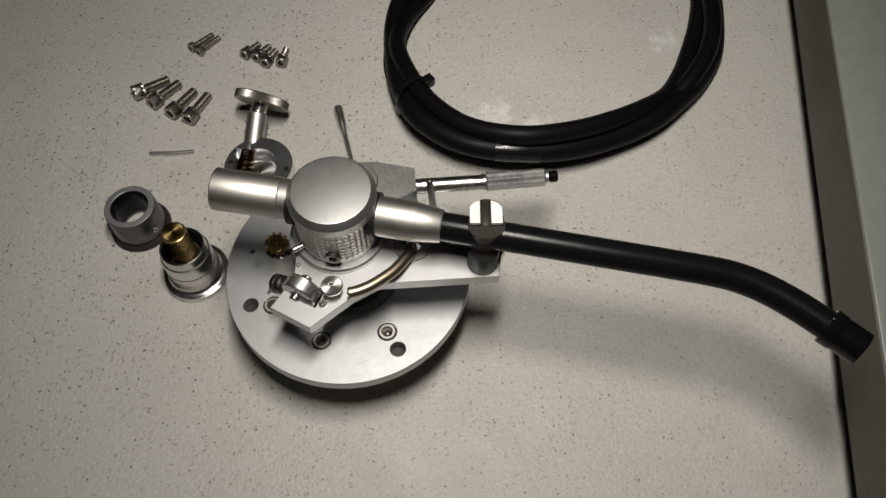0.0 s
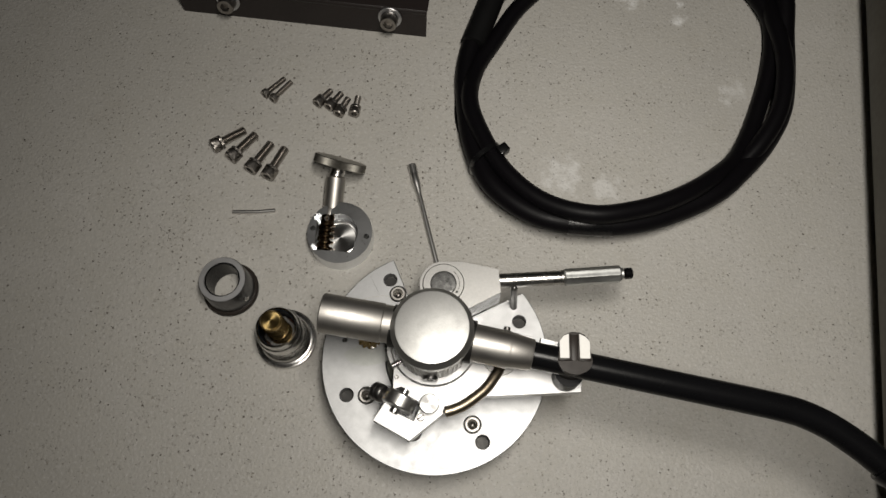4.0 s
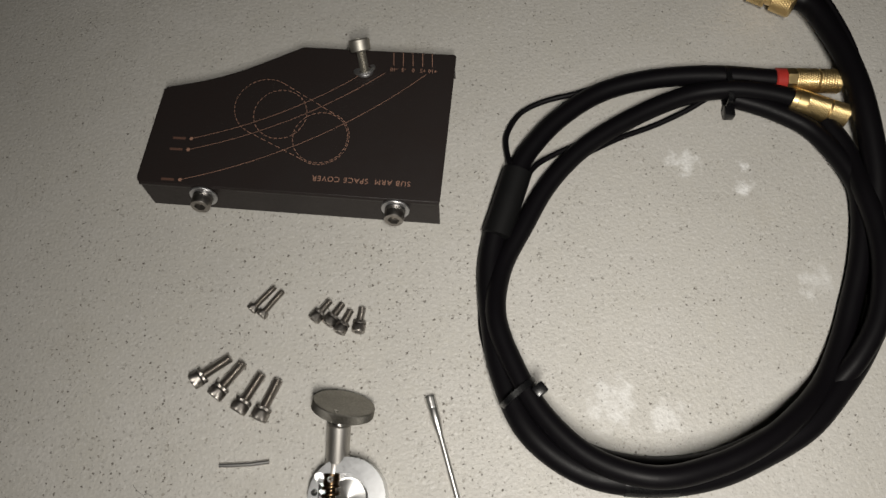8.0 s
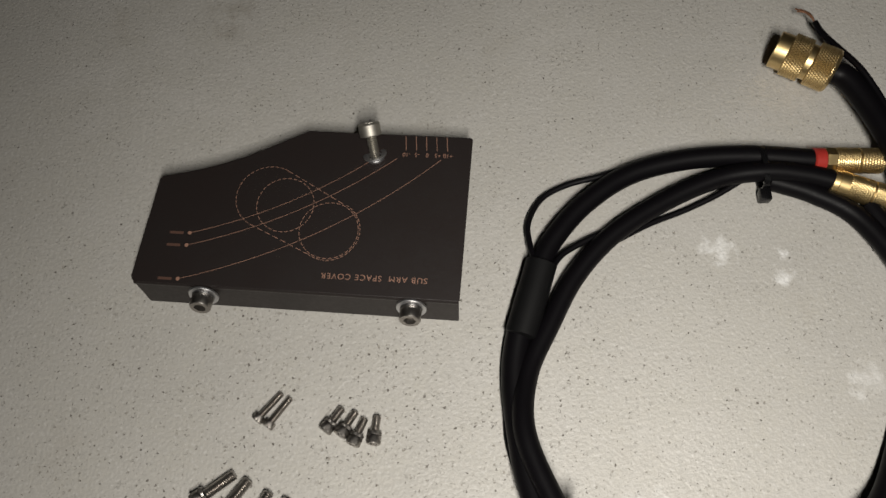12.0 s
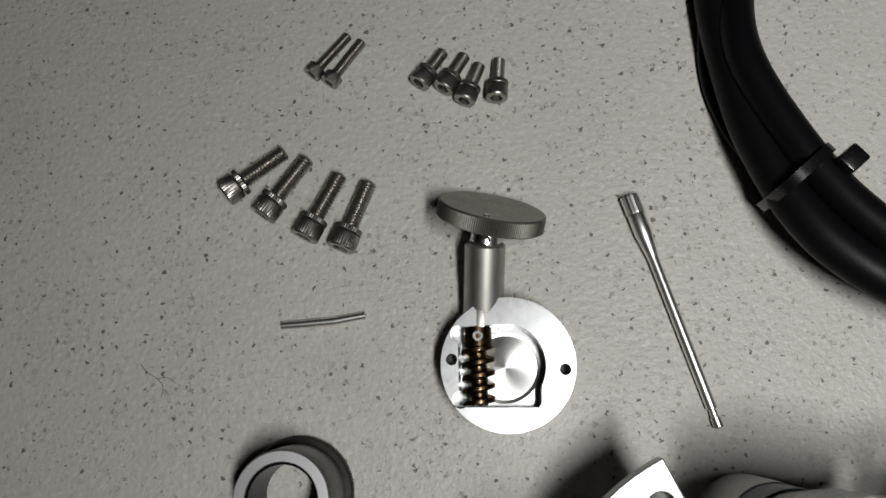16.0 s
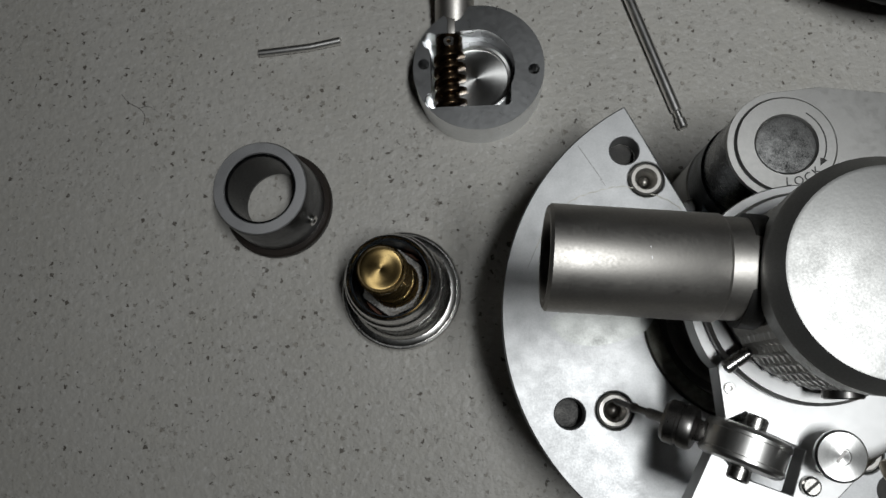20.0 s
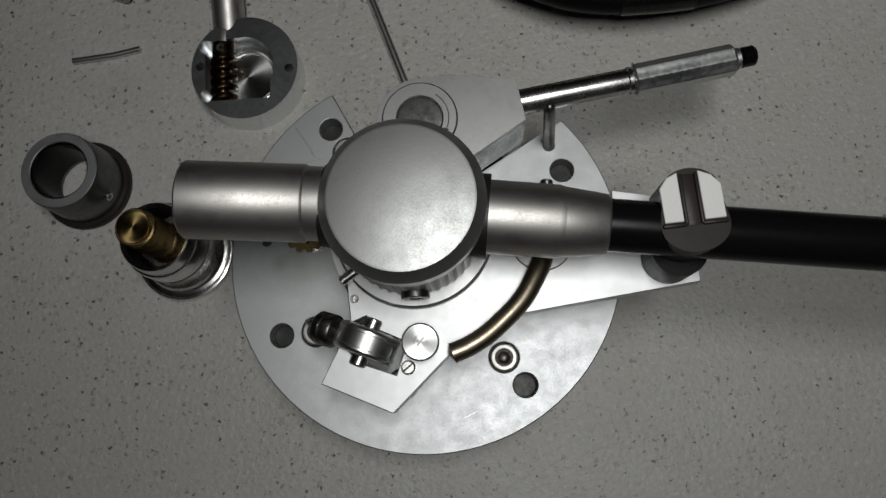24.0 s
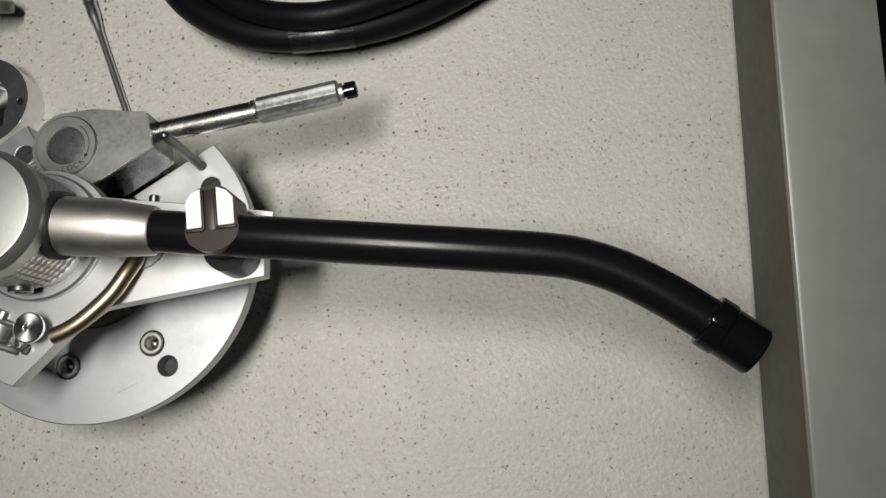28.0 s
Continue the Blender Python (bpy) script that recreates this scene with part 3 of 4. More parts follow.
part("stop_pin", lathe([(0, 0), (1.45, 0), (1.45, 0.5), (1.3, 0.8), (1.32, 12), (1.25, 21.6), (1.0, 22.6), (0.5, 23.1), (0, 23.2)], 28), DARK_STEEL, arm, "smooth round-ended steel stop pin", along((31.9, 22.2, 30.5), (30.4, 23.6, 53.6)))
# upper bar with two tongues
bar_outline = [(54.2, -16.6), (55.0, -9.0), (57.2, -4.0), (57.6, -1.2), (39.8, 3.4), (39.6, -0.4), (36.9, 0.1), (37.1, 3.6), (15.4, 8.4)] + arc(17.4, 29, 208, 40) + [(-14.5, -9.2), (-14.4, -17.0), (-11.2, -15.9), (-10.2, -18.4), (-3.6, -22.0), (-6.4, -28.1), (-13.8, -24.8), (-16.4, -20.4), (-21.2, -28.2), (-7.7, -35.3), (5.6, -24.2), (14.0, -19.3)]
bar_holes = [ring_points(2.6, 24, 25.5, -4)]
bar = part("support_bar", prism(bar_outline, 51, 55.8, bar_holes), ALU_BAR, arm, "bright machined aluminium support bar", bevel=0.2)
part("bushing", pipe_ring(3.0, 6.2, 55.7, 56.5, 40, 0.2), ALU_GREY, bar, "grey ring washer", spot(24.8, -5.0))
part("side_screw", rod(1.3, 0, 3.6, 20), DARK_STEEL, bar, "small dark side screw", along((27.0, 4.2, 53.4), (28.0, 9.5, 53.6)))
part("thumb_disc", lathe([(0, 55.8), (1.4, 55.8), (1.4, 59.6), (3.5, 59.8), (3.6, 60.1), (3.6, 60.8), (3.3, 61.1), (1.25, 61.1), (1.2, 60.85), (0, 60.85)], 48), TURNED_FACE, bar, "turned steel thumb disc", spot(-0.8, -22.6))
part("small_screw", lathe([(0, 55.8), (1.4, 55.8), (1.4, 56.7), (1.1, 57.0), (0, 57.0)], 24), STEEL, bar, "small slotted screw", spot(-3.9, -26.9))
part("screw_slot", brick(2.2, 0.35, 0.3, 0), HOLE, bar, "screw slot", spot(-3.9, -26.9, 57.0, 0, 0, 35))
part("screw_slot", brick(2.1, 0.4, 0.3, 0), DARK_STEEL, bar, "screw slot", spot(-0.8, -22.6, 60.75, 0, 0, 48))
part("grub_screw", pipe_ring(0.35, 0.85, 55.6, 56.2, 18, 0.1), STEEL, bar, "tiny grub screw", spot(-13.2, -12.4))
# thread guide: steel roller set in the slot
ax = Vector((-0.45, -0.893, 0)).normalized()
rc = Vector((-11.8, -21.1, 54.4))
roller = part("roller", lathe([(0, -2.8), (5.2, -2.8), (6.0, -2.5), (6.3, -2.0), (6.3, -1.5), (6.15, -1.4), (6.15, 1.4), (6.3, 1.5), (6.3, 2.0), (6.0, 2.5), (5.2, 2.8), (0, 2.8)], 64), CUP, arm, "polished steel drum hung in a slot", along(rc, rc + ax), sharp=28)
part("roller_axle", lathe([(0, -4.9), (1.5, -4.9), (1.8, -4.6), (1.8, -3.0), (1.3, -2.9), (1.3, 2.9), (1.8, 3.0), (1.8, 4.6), (1.5, 4.9), (0, 4.9)], 24), STEEL, roller, "steel axle", along(rc + Vector((0, 0, 0.9)), rc + Vector((0, 0, 0.9)) + ax))
hub_dir = Vector((-0.84, 0.38, -0.39)).normalized()
hub_at = Vector((-16.4, -18.9, 52.8))
part("link", brick(4.6, 3.4, 3.4, 0.5), DARK_STEEL, roller, "dark link behind the drum", Matrix.Translation(rc.lerp(hub_at, 0.92)) @ spot(0, 0, 0, 0, 24, -24))
part("guide_weight", lathe([(0, 0), (2.0, 0), (3.1, 0.4), (3.4, 0.9), (3.4, 2.2), (3.1, 2.4), (3.1, 2.8), (3.4, 3.0), (3.4, 4.4), (2.9, 5.0), (0, 5.0)], 36), DARK_STEEL, roller, "dark round weight", along(hub_at + hub_dir * 1.6, hub_at + hub_dir * 8))
n0, n1 = hub_at + hub_dir * 6.4, Vector((-27.2, -13.4, 36.6))
NL = (n1 - n0).length
part("guide_needle", lathe([(0, 0), (0.9, 0), (0.9, NL * 0.3), (0.6, NL * 0.32), (0.6, NL * 0.55), (0.8, NL * 0.57), (0.8, NL * 0.62), (0.55, NL * 0.64), (0.55, NL - 0.3), (0, NL)], 14), DARK_STEEL, roller, "thin dark needle", along(n0, n1))
# pivot housing with a knurled wall
flange = part("pivot_flange", lathe([(0, 55.8), (15.4, 55.8), (15.9, 56.1), (15.9, 57.4), (15.4, 58.1), (0, 58.1)], 72), ALU_BAR, arm, "bright pivot flange")


def knurled(r, z0, z1, rows, around, deep):
    bm = bmesh.new()
    seg, step = around * 2, (z1 - z0) / (rows * 2)
    rings = []
    for i in range(rows * 2 + 1):
        z = z0 + step * i
        rings.append([bm.verts.new(((r - (deep if (k % 2 == 0 or i % 2 == 0) else 0)) * math.cos(math.tau * k / seg), (r - (deep if (k % 2 == 0 or i % 2 == 0) else 0)) * math.sin(math.tau * k / seg), z)) for k in range(seg)])
    for a, b in zip(rings, rings[1:]):
        for k in range(seg):
            bm.faces.new((a[k], a[(k + 1) % seg], b[(k + 1) % seg], b[k]))
    return bm


housing = part("pivot_housing", joined(lathe([(0, 58), (13.2, 58), (13.2, 77.5), (0, 77.5)], 72)), ALU_GREY, arm, "grey pivot housing")
part("knurled_band", knurled(13.9, 60.8, 76.6, 8, 46, 0.42), ALU_GREY, housing, "knurled grey band", sharp=20)
part("pivot_cap", lathe([(0, 76.5), (13.8, 76.5), (14.3, 77.0), (14.4, 80.6), (14.1, 81.2), (12.7, 82.9), (12.3, 83.0), (0, 83.0)], 96), CAP, arm, "round cast aluminium pivot cap", sharp=25)
part("socket_screw", pipe_ring(1.3, 2.7, 0, 1.5, 28, 0.2), DARK_STEEL, housing, "dark socket screw", along((-0.5, -13.3, 64), (-0.7, -16, 64)))
part("side_pin", rod(1.0, 0, 5, 18), STEEL, housing, "small steel side pin", along((-10.5, -7.0, 61), (-15.0, -9.6, 60.6)))
# where the arm enters the housing, further on, dark discs paint the mouths' shade
SLOPE = -0.1935


def on_axis(x):
    return Vector((x, 0.2 + SLOPE * x, 71.5))


def axis_len(a, b):
    return (on_axis(b) - on_axis(a)).length


rear_a, rear_b = Vector((-39.6, 6.6, 73.8)), Vector((-9.5, 2.3, 72.2))
L = (rear_b - rear_a).length
part("counterweight_stub", lathe([(0, 14.0), (5.5, 14.0), (5.5, 0.6), (5.9, 0), (6.7, 0), (7.1, 0.4), (7.1, L - 8.6), (6.9, L - 8.3), (6.75, L - 8.1), (6.75, L), (0, L)], 64), STUB, arm, "satin nickel rear stub", along(rear_a, rear_b))
part("stub_scratch", placed(brick(0.1, 1.6, 0.02, 0), spot(0.2, 0.4, 0)), ALU, arm, "bright scratch", along(rear_a + (rear_b - rear_a) * 0.42 + Vector((0, 0.6, 7.08)), rear_a + (rear_b - rear_a) * 0.42 + Vector((0, 0.7, 12))))
L2 = axis_len(11, 35.2)
for x0, x1, wide in ((11.8, 14.5, 7.7), (-14.6, -12.0, 7.6)):
    part("mouth_shade_disc", rod(wide, 0, axis_len(x0, x1), 40, 0.1), HOLE, housing, "solid dark disc for the shade in the opening round the arm", along(on_axis(x0), on_axis(x1)))
part("front_sleeve", lathe([(0, 0), (6.7, 0), (6.6, L2 * 0.64), (6.35, L2 * 0.68), (6.3, L2 * 0.69), (5.5, L2 - 0.4), (5.2, L2), (0, L2)], 64), STUB, arm, "satin nickel front sleeve", along(on_axis(11), on_axis(35.2)))
tube_pts = [on_axis(34.6), on_axis(60), on_axis(85), on_axis(108)] + [Vector(p) for p in ((120, -23.2, 71.5), (127.0, -25.3, 71.5), (135.0, -29.2, 71.5), (143.3, -35.0, 71.5), (150.0, -40.6, 71.5), (152.5, -42.7, 71.5))]
part("arm_tube", sweep(smooth_line(tube_pts, 10), 4.75, 36, False), BLACK_TUBE, arm, "matt black curved arm tube")
f0, f1 = Vector((150.6, -41.2, 71.5)), Vector((159.5, -49.1, 71.5))
FL = (f1 - f0).length
ferrule = part("ferrule", lathe([(4.6, 0), (5.6, 0), (5.9, 0.3), (5.9, 3.8), (5.7, 4.1), (5.5, 4.2), (5.5, FL - 0.4), (5.2, FL), (4.2, FL), (4.2, FL - 2), (0, FL - 2)], 48), BLACK_GLOSS, arm, "glossy black locking ferrule", along(f0, f1))
part("contact_disc", rod(4.15, FL - 2, FL - 0.3, 32), PALE, ferrule, "white contact disc", along(f0, f1))
part("locating_lug", brick(2.4, 2.0, 4.0, 0.4), BLACK_GLOSS, ferrule, "", along(f0, f1) @ spot(0, 5.4, 1.6))
# arm rest clip on its post
part("rest_post", lathe([(0, 55.8), (5.0, 55.8), (5.2, 56.2), (5.2, 66), (0, 66)], 40), RUBBER, arm, "black rubber arm rest post", spot(48.6, -11.3))
clip_out = arc(6.0, 40, 140, 14, 49.2, -5.2) + [(43.2, -9.0)] + [(49.15 + 5.9 * math.cos(radians(a)), -9.4 + 4.6 * math.sin(radians(a))) for a in range(180, 361, 9)] + [(55.1, -9.0)]
clip = part("rest_clip", prism(clip_out, 65.5, 76.3), CLIP, arm, "dark bronzed arm rest clip", bevel=0.5)
for x0, x1 in ((43.9, 47.2), (50.7, 54.3)):
    outer = [(x0, -8.6), (x1, -8.6), (x1, 0.1), (x0 + 1.4, -0.7), (x0, -2.4)] if x0 < 46 else [(x0, -8.6), (x1, -8.6), (x1, -2.6), (x1 - 1.4, -0.9), (x0, 0.1)]
    part("clip_jaw", prism(outer, 76.1, 76.9), PALE, clip, "pale polished clip jaw", bevel=0.2)
    part("jaw_lip", placed(brick(x1 - x0 + 0.9, 0.75, 1.0, 0.3), Matrix.Translation(((x0 + x1) / 2, -9.1, 76.6))), CLIP, clip, "raised bronze lip below the jaw")
for x in (47.6, 50.3):
    part("groove_wall", placed(brick(0.6, 9.0, 0.9, 0.25), Matrix.Translation((x, -4.7, 76.6))), CLIP, clip, "raised bronze wall of the groove")
part("groove_floor", placed(brick(2.1, 9.0, 0.2, 0.05), Matrix.Translation((48.95, -4.8, 76.35))), CLIP, clip, "dark groove floor")
# bent outlet pipe and small brass gear
pipe_line = smooth_line([(24.6, -5.5, 56.4), (24.3, -9, 58.2), (22.3, -12.6, 59.5), (18.8, -17.2, 60.2), (12.8, -22.0, 60.6), (8.5, -24.3, 60.8), (5.0, -25.4, 60.9)], 8)
part("outlet_pipe", sweep(pipe_line, 1.95, 20), PIPE, arm, "aged bent outlet pipe")
gear_at = Vector((-25.8, 5.9, 38.0))
gear_dir = Vector((0.12, -0.86, 0.5)).normalized()
gear_post = part("gear_post", lathe([(0, 30.5), (2.6, 30.5), (2.6, 31.5), (1.6, 31.8), (1.6, 37), (0, 37)], 24), DARK_STEEL, arm, "dark gear post", spot(gear_at.x, gear_at.y))
gear_out = []
for k in range(11):
    a = math.tau * k / 11
    gear_out += [(r * math.cos(a + d), r * math.sin(a + d)) for r, d in ((3.3, -0.2), (4.4, -0.1), (4.4, 0.1), (3.3, 0.2))]
gear = part("brass_gear", prism(gear_out, -1.4, 1.4, [ring_points(0.9, 16)]), BRASS, gear_post, "small toothed brass gear", along(gear_at, gear_at + gear_dir), sharp=15)
part("gear_hub", pipe_ring(0.5, 1.9, 1.3, 2.4, 24, 0.15), BRASS, gear, "brass gear hub", along(gear_at, gear_at + gear_dir))
# old glue film and scratches on the plate
film = [(-27.0 + 9.4 * math.cos(math.tau * k / 40) * (1 + 0.05 * math.sin(5 * math.tau * k / 40)), 0.6 + 3.9 * math.sin(math.tau * k / 40) * (1 + 0.09 * math.sin(3 * math.tau * k / 40 + 1))) for k in range(40)]
part("glue_film", prism(film, 30.45, 30.53), FILM, base_plate, "faint greenish glue film")
for sx, sy, sl, sa in ((-26.0, 31.0, 8.0, -62), (-24.0, 26.9, 1.6, -55), (-32, 20, 9, 36), (-38.5, 14, 5, 62), (8, -37, 6, 20)):
    part("scratch", brick(sl, 0.09, 0.02, 0), DARK_STEEL, base_plate, "thin scratch", spot(sx, sy, 30.515, 0, 0, sa))

# thin ragged line of old glue round a part that once sat on the plate
outer_edge, inner_edge = [], []
for k in range(61):
    a = radians(36 + 2.05 * k)
    mid_r, half = 16.15 + 0.16 * math.sin(k * 0.35) + 0.08 * math.sin(k * 1.7 + 1), 0.09 + 0.06 * math.sin(k * 2.3) * math.sin(k * 0.37 + 0.6)
    outer_edge.append((-22.4 + (mid_r + half) * math.cos(a), 9.6 + (mid_r + half) * math.sin(a)))
    inner_edge.append((-22.4 + (mid_r - half) * math.cos(a), 9.6 + (mid_r - half) * math.sin(a)))
part("glue_line", prism(outer_edge + inner_edge[::-1], 30.45, 30.54), GLUE, base_plate, "thin ragged line of old glue")


# ---- cover plate ----
cover = thing("cover_plate", 0, 0, 0, label="dark brown metal cover plate with orange printing and three bolts", category="cover plate")
CT = 16.8
top_outline = [(-138.1, 193.2), (-137.6, 191.6), (-136.6, 190.95), (-9.0, 176.65), (-8.4, 177.2), (-0.4, 245.6), (-1.2, 246.4), (-68.4, 253.6), (-76.7, 250.3), (-85.9, 246.6), (-95.1, 243.1), (-104.3, 240.4), (-113.5, 238.4), (-121.5, 237.2), (-129.2, 236.2), (-130.4, 235.0)]
sheet = part("sheet", prism(top_outline, CT - 1.2, CT), COVER, cover, bevel=0.2)
flange = bmesh.new()
corners = [flange.verts.new(p) for p in ((-137.4, 191.0, CT - 1.3), (-8.7, 176.4, CT - 1.3), (-9.3, 173.2, 0), (-136.4, 187.4, 0), (-137.4, 192.4, CT - 1.3), (-8.7, 177.8, CT - 1.3), (-9.3, 174.6, 0), (-136.4, 188.8, 0))]
for q in ((0, 1, 2, 3), (4, 5, 6, 7), (0, 1, 5, 4), (2, 3, 7, 6), (1, 2, 6, 5), (0, 3, 7, 4)):
    flange.faces.new([corners[k] for k in q])
bmesh.ops.recalc_face_normals(flange, faces=flange.faces)
part("front_flange", flange, COVER, cover, "folded front flange", bevel=0.5)
part("folded_edge", sweep([Vector(p) for p in ((-137.0, 192.0, CT - 1.72), (-70, 184.6, CT - 1.72), (-8.75, 177.7, CT - 1.72))], 1.7, 24, False), COVER, cover, "rounded fold of the sheet")
part("rear_flange", prism([(-66.5, 252.4), (-1.5, 245.6), (-1.4, 244.4), (-66.5, 251.2)], 0, CT - 0.8), COVER, cover, "folded rear flange")


def socket_bolt(parent, m, head_r, head_h, shaft_r, shaft_l, washer=True, name="bolt", mat=None, milled=True):
    """A socket-head bolt along +z of m: the head from 0 down to -head_h, the shank upwards."""
    bm = lathe([(0, -head_h * 0.45), (head_r * 0.52, -head_h * 0.45), (head_r * 0.56, -head_h), (head_r * 0.92, -head_h), (head_r, -head_h * 0.9), (head_r, -head_h * 0.08), (head_r * 0.95, 0), (0, 0)], 72)
    for k, v in enumerate(bm.verts):
        if head_r * 0.45 < v.co.xy.length < head_r * 0.6:
            turn = math.atan2(v.co.y, v.co.x) % radians(60)
            v.co.xy *= math.cos(radians(30)) / math.cos(turn - radians(30)) * 1.08
        if milled and v.co.xy.length > head_r * 0.98:
            v.co.xy *= 1.0 if k % 2 else 0.97
    head = part(name, bm, mat or SCREW, parent, "", m, sharp=28)
    n = max(6, int(shaft_l / (shaft_r * 0.36)))
    prof = [(0, 0), (shaft_r * 0.9, 0)]
    for k in range(n):
        z = shaft_l * k / n
        prof += [(shaft_r, z + 0.25 * shaft_l / n), (shaft_r * 0.84, z + 0.8 * shaft_l / n)]
    prof += [(shaft_r * 0.7, shaft_l), (0, shaft_l)]
    part("thread", lathe(prof, 20), mat or SCREW, head, "", m, sharp=60)
    if washer:
        part("washer", pipe_ring(shaft_r, head_r * 1.42, 0.05, 1.0, 32, 0.15), RING_TOP, head, "plain steel washer", m)
        part("spring_washer", pipe_ring(shaft_r, head_r * 1.06, -0.9, 0.0, 28, 0.15), DARK_STEEL, head, "", m)
    return head


for x, y, z in ((-109.9, 184.6, 12.2), (-27.4, 175.8, 12.0)):
    socket_bolt(cover, along((x, y, z), (x + 1.0, y + 10, z - 3.0)), 4.2, 5.4, 2.0, 7)
b0, b1 = Vector((-41.8, 246.8, 22.2)), Vector((-40.7, 239.4, 16.8))
top_bolt = socket_bolt(cover, along(b0, b1), 4.5, 5.2, 2.1, 10.2, False, mat=MATT_STEEL, milled=False)
w0 = b0.lerp(b1, 0.86)
part("washer", pipe_ring(3.3, 4.9, -0.35, 0.35, 40, 0.15), RING_TOP, top_bolt, "bright loose washer", along(w0, w0 + (b1 - b0) + Vector((0, 3.0, -2.0))))
w1 = b0.lerp(b1, 0.97)
part("spring_washer", pipe_ring(2.4, 3.6, -0.6, 0.6, 32, 0.15), RING_TOP, top_bolt, "spring washer against the sheet", along(w1, w1 + Vector((0, -2.0, -5.0))))


def printed(points, width=0.2, dash=0):
    """Thin ink strips along a line on the sheet."""
    bm = bmesh.new()
    line = [Vector(p) for p in points]
    for k in range(len(line) - 1):
        if dash and k % dash == dash - 1:
            continue
        a, b = line[k], line[k + 1]
        n = Vector((-(b - a).y, (b - a).x)).normalized() * width / 2
        vs = [bm.verts.new((p.x, p.y, CT + 0.03)) for p in (a - n, b - n, b + n, a + n)]
        bm.faces.new(vs)
    return bm


def bowed(a, b, sag, n=28):
    a, b = Vector(a), Vector(b)
    side_v = Vector((-(b - a).y, (b - a).x)).normalized()
    return [a + (b - a) * (k / n) - side_v * sag * 4 * (k / n) * (1 - k / n) for k in range(n + 1)]


for a, b, sag in (((-115.8, 210.2), (-41.0, 239.2), 3.8), ((-116.7, 205.0), (-31.9, 238.6), 4.6), ((-119.0, 191.0), (-13.7, 237.0), 6.8)):
    ln = part("printed_line", printed(bowed(a, b, sag)), INK, sheet)
    part("printed_dot", prism(ring_points(0.8, 16, *a), CT + 0.005, CT + 0.04), INK, ln)
    part("illegible_print", prism([(a[0] - 8.2, a[1] + 0.2), (a[0] - 2.6, a[1] - 0.4), (a[0] - 2.5, a[1] + 0.7), (a[0] - 8.1, a[1] + 1.3)], CT + 0.005, CT + 0.03), material("faded_ink", (0.10, 0.05, 0.035), 0.6), ln, "small unreadable print")
for cx, cy, r in ((-77.4, 220.4, 11.7), (-59.5, 208.4, 11.9)):
    part("printed_circle", printed([Vector((cx + r * math.cos(math.tau * k / 96), cy + r * math.sin(math.tau * k / 96))) for k in range(97)], 0.26, 3), INK, sheet)
tang = Vector((-59.5 + 84.2, 208.4 - 224.2)).normalized()
tn = Vector((-tang.y, tang.x))
for s in (1, -1):
    a = Vector((-84.2, 224.2)) + tn * 13.6 * s
    b = Vector((-59.5, 208.4)) + tn * 12.4 * s
    part("printed_line", printed([a + (b - a) * k / 24 for k in range(25)], 0.26, 3), INK, sheet)
part("printed_arc", printed([Vector((-84.2 + 13.6 * math.cos(radians(a)), 224.2 + 13.6 * math.sin(radians(a)))) for a in range(57, 239, 3)], 0.24, 3), INK, sheet)
part("printed_arc", printed([Vector((-59.5 + 12.6 * math.cos(radians(a)), 208.4 + 12.6 * math.sin(radians(a)))) for a in range(-130, 62, 3)], 0.26, 3), INK, sheet)
for k in range(5):
    x = -28.0 + 4.25 * k
    y = 248.9 - 0.42 * k
    part("printed_tick", prism([(x - 0.13, y - 6.6), (x + 0.13, y - 6.6), (x + 0.13, y), (x - 0.13, y)], CT + 0.005, CT + 0.03), INK, sheet)
    lettering("printed_number", ("-10", "-5", "0", "+5", "+10")[k], 2.5, INK, sheet, spot(x + 0.1, y - 8.6, CT + 0.02, 0, 0, 174))
lettering("printed_title", "SUB ARM  SPACE COVER", 3.3, INK, sheet, spot(-41.3, 187.6, CT + 0.02, 0, 0, 174), 1.18)


# ---- loose screws ----
def loose_screw(length, head_r, head_h, shaft_r, washers, label, group):
    ob = thing("socket_screw", 0, 0, 0, label=label, category="screw", group=group)
    socket_bolt(ob, UP, head_r, head_h, shaft_r, length, False, "screw_head")
    if washers:
        ring_bm = pipe_ring(shaft_r * 0.9, head_r * 0.99, 0.35, 1.6, 72, 0.15)
        for k, v in enumerate(ring_bm.verts):
            if v.co.xy.length > head_r * 0.97:
                v.co.xy *= 1.0 if k % 2 else 0.97
        part("spring_washer", ring_bm, SCREW, ob, "knurled lock washer", sharp=25)
    return ob


def lay(ob, head, tip, head_r, shaft_r, length, first=False):
    """Lay a screw on the table: the head's rim and the tip of its thread both rest on it."""
    h, t = Vector((*head, 0)), Vector((*tip, 0))
    d = (t - h).normalized()
    drop = (head_r - shaft_r) / length
    a = Vector((h.x + d.x * 2.5, h.y + d.y * 2.5, head_r))
    b = a + d * length - Vector((0, 0, drop * length))
    m = along(a, b)
    m.translation *= MM
    if first:
        ob.matrix_basis = m
        return ob
    return copy_thing(ob, m)


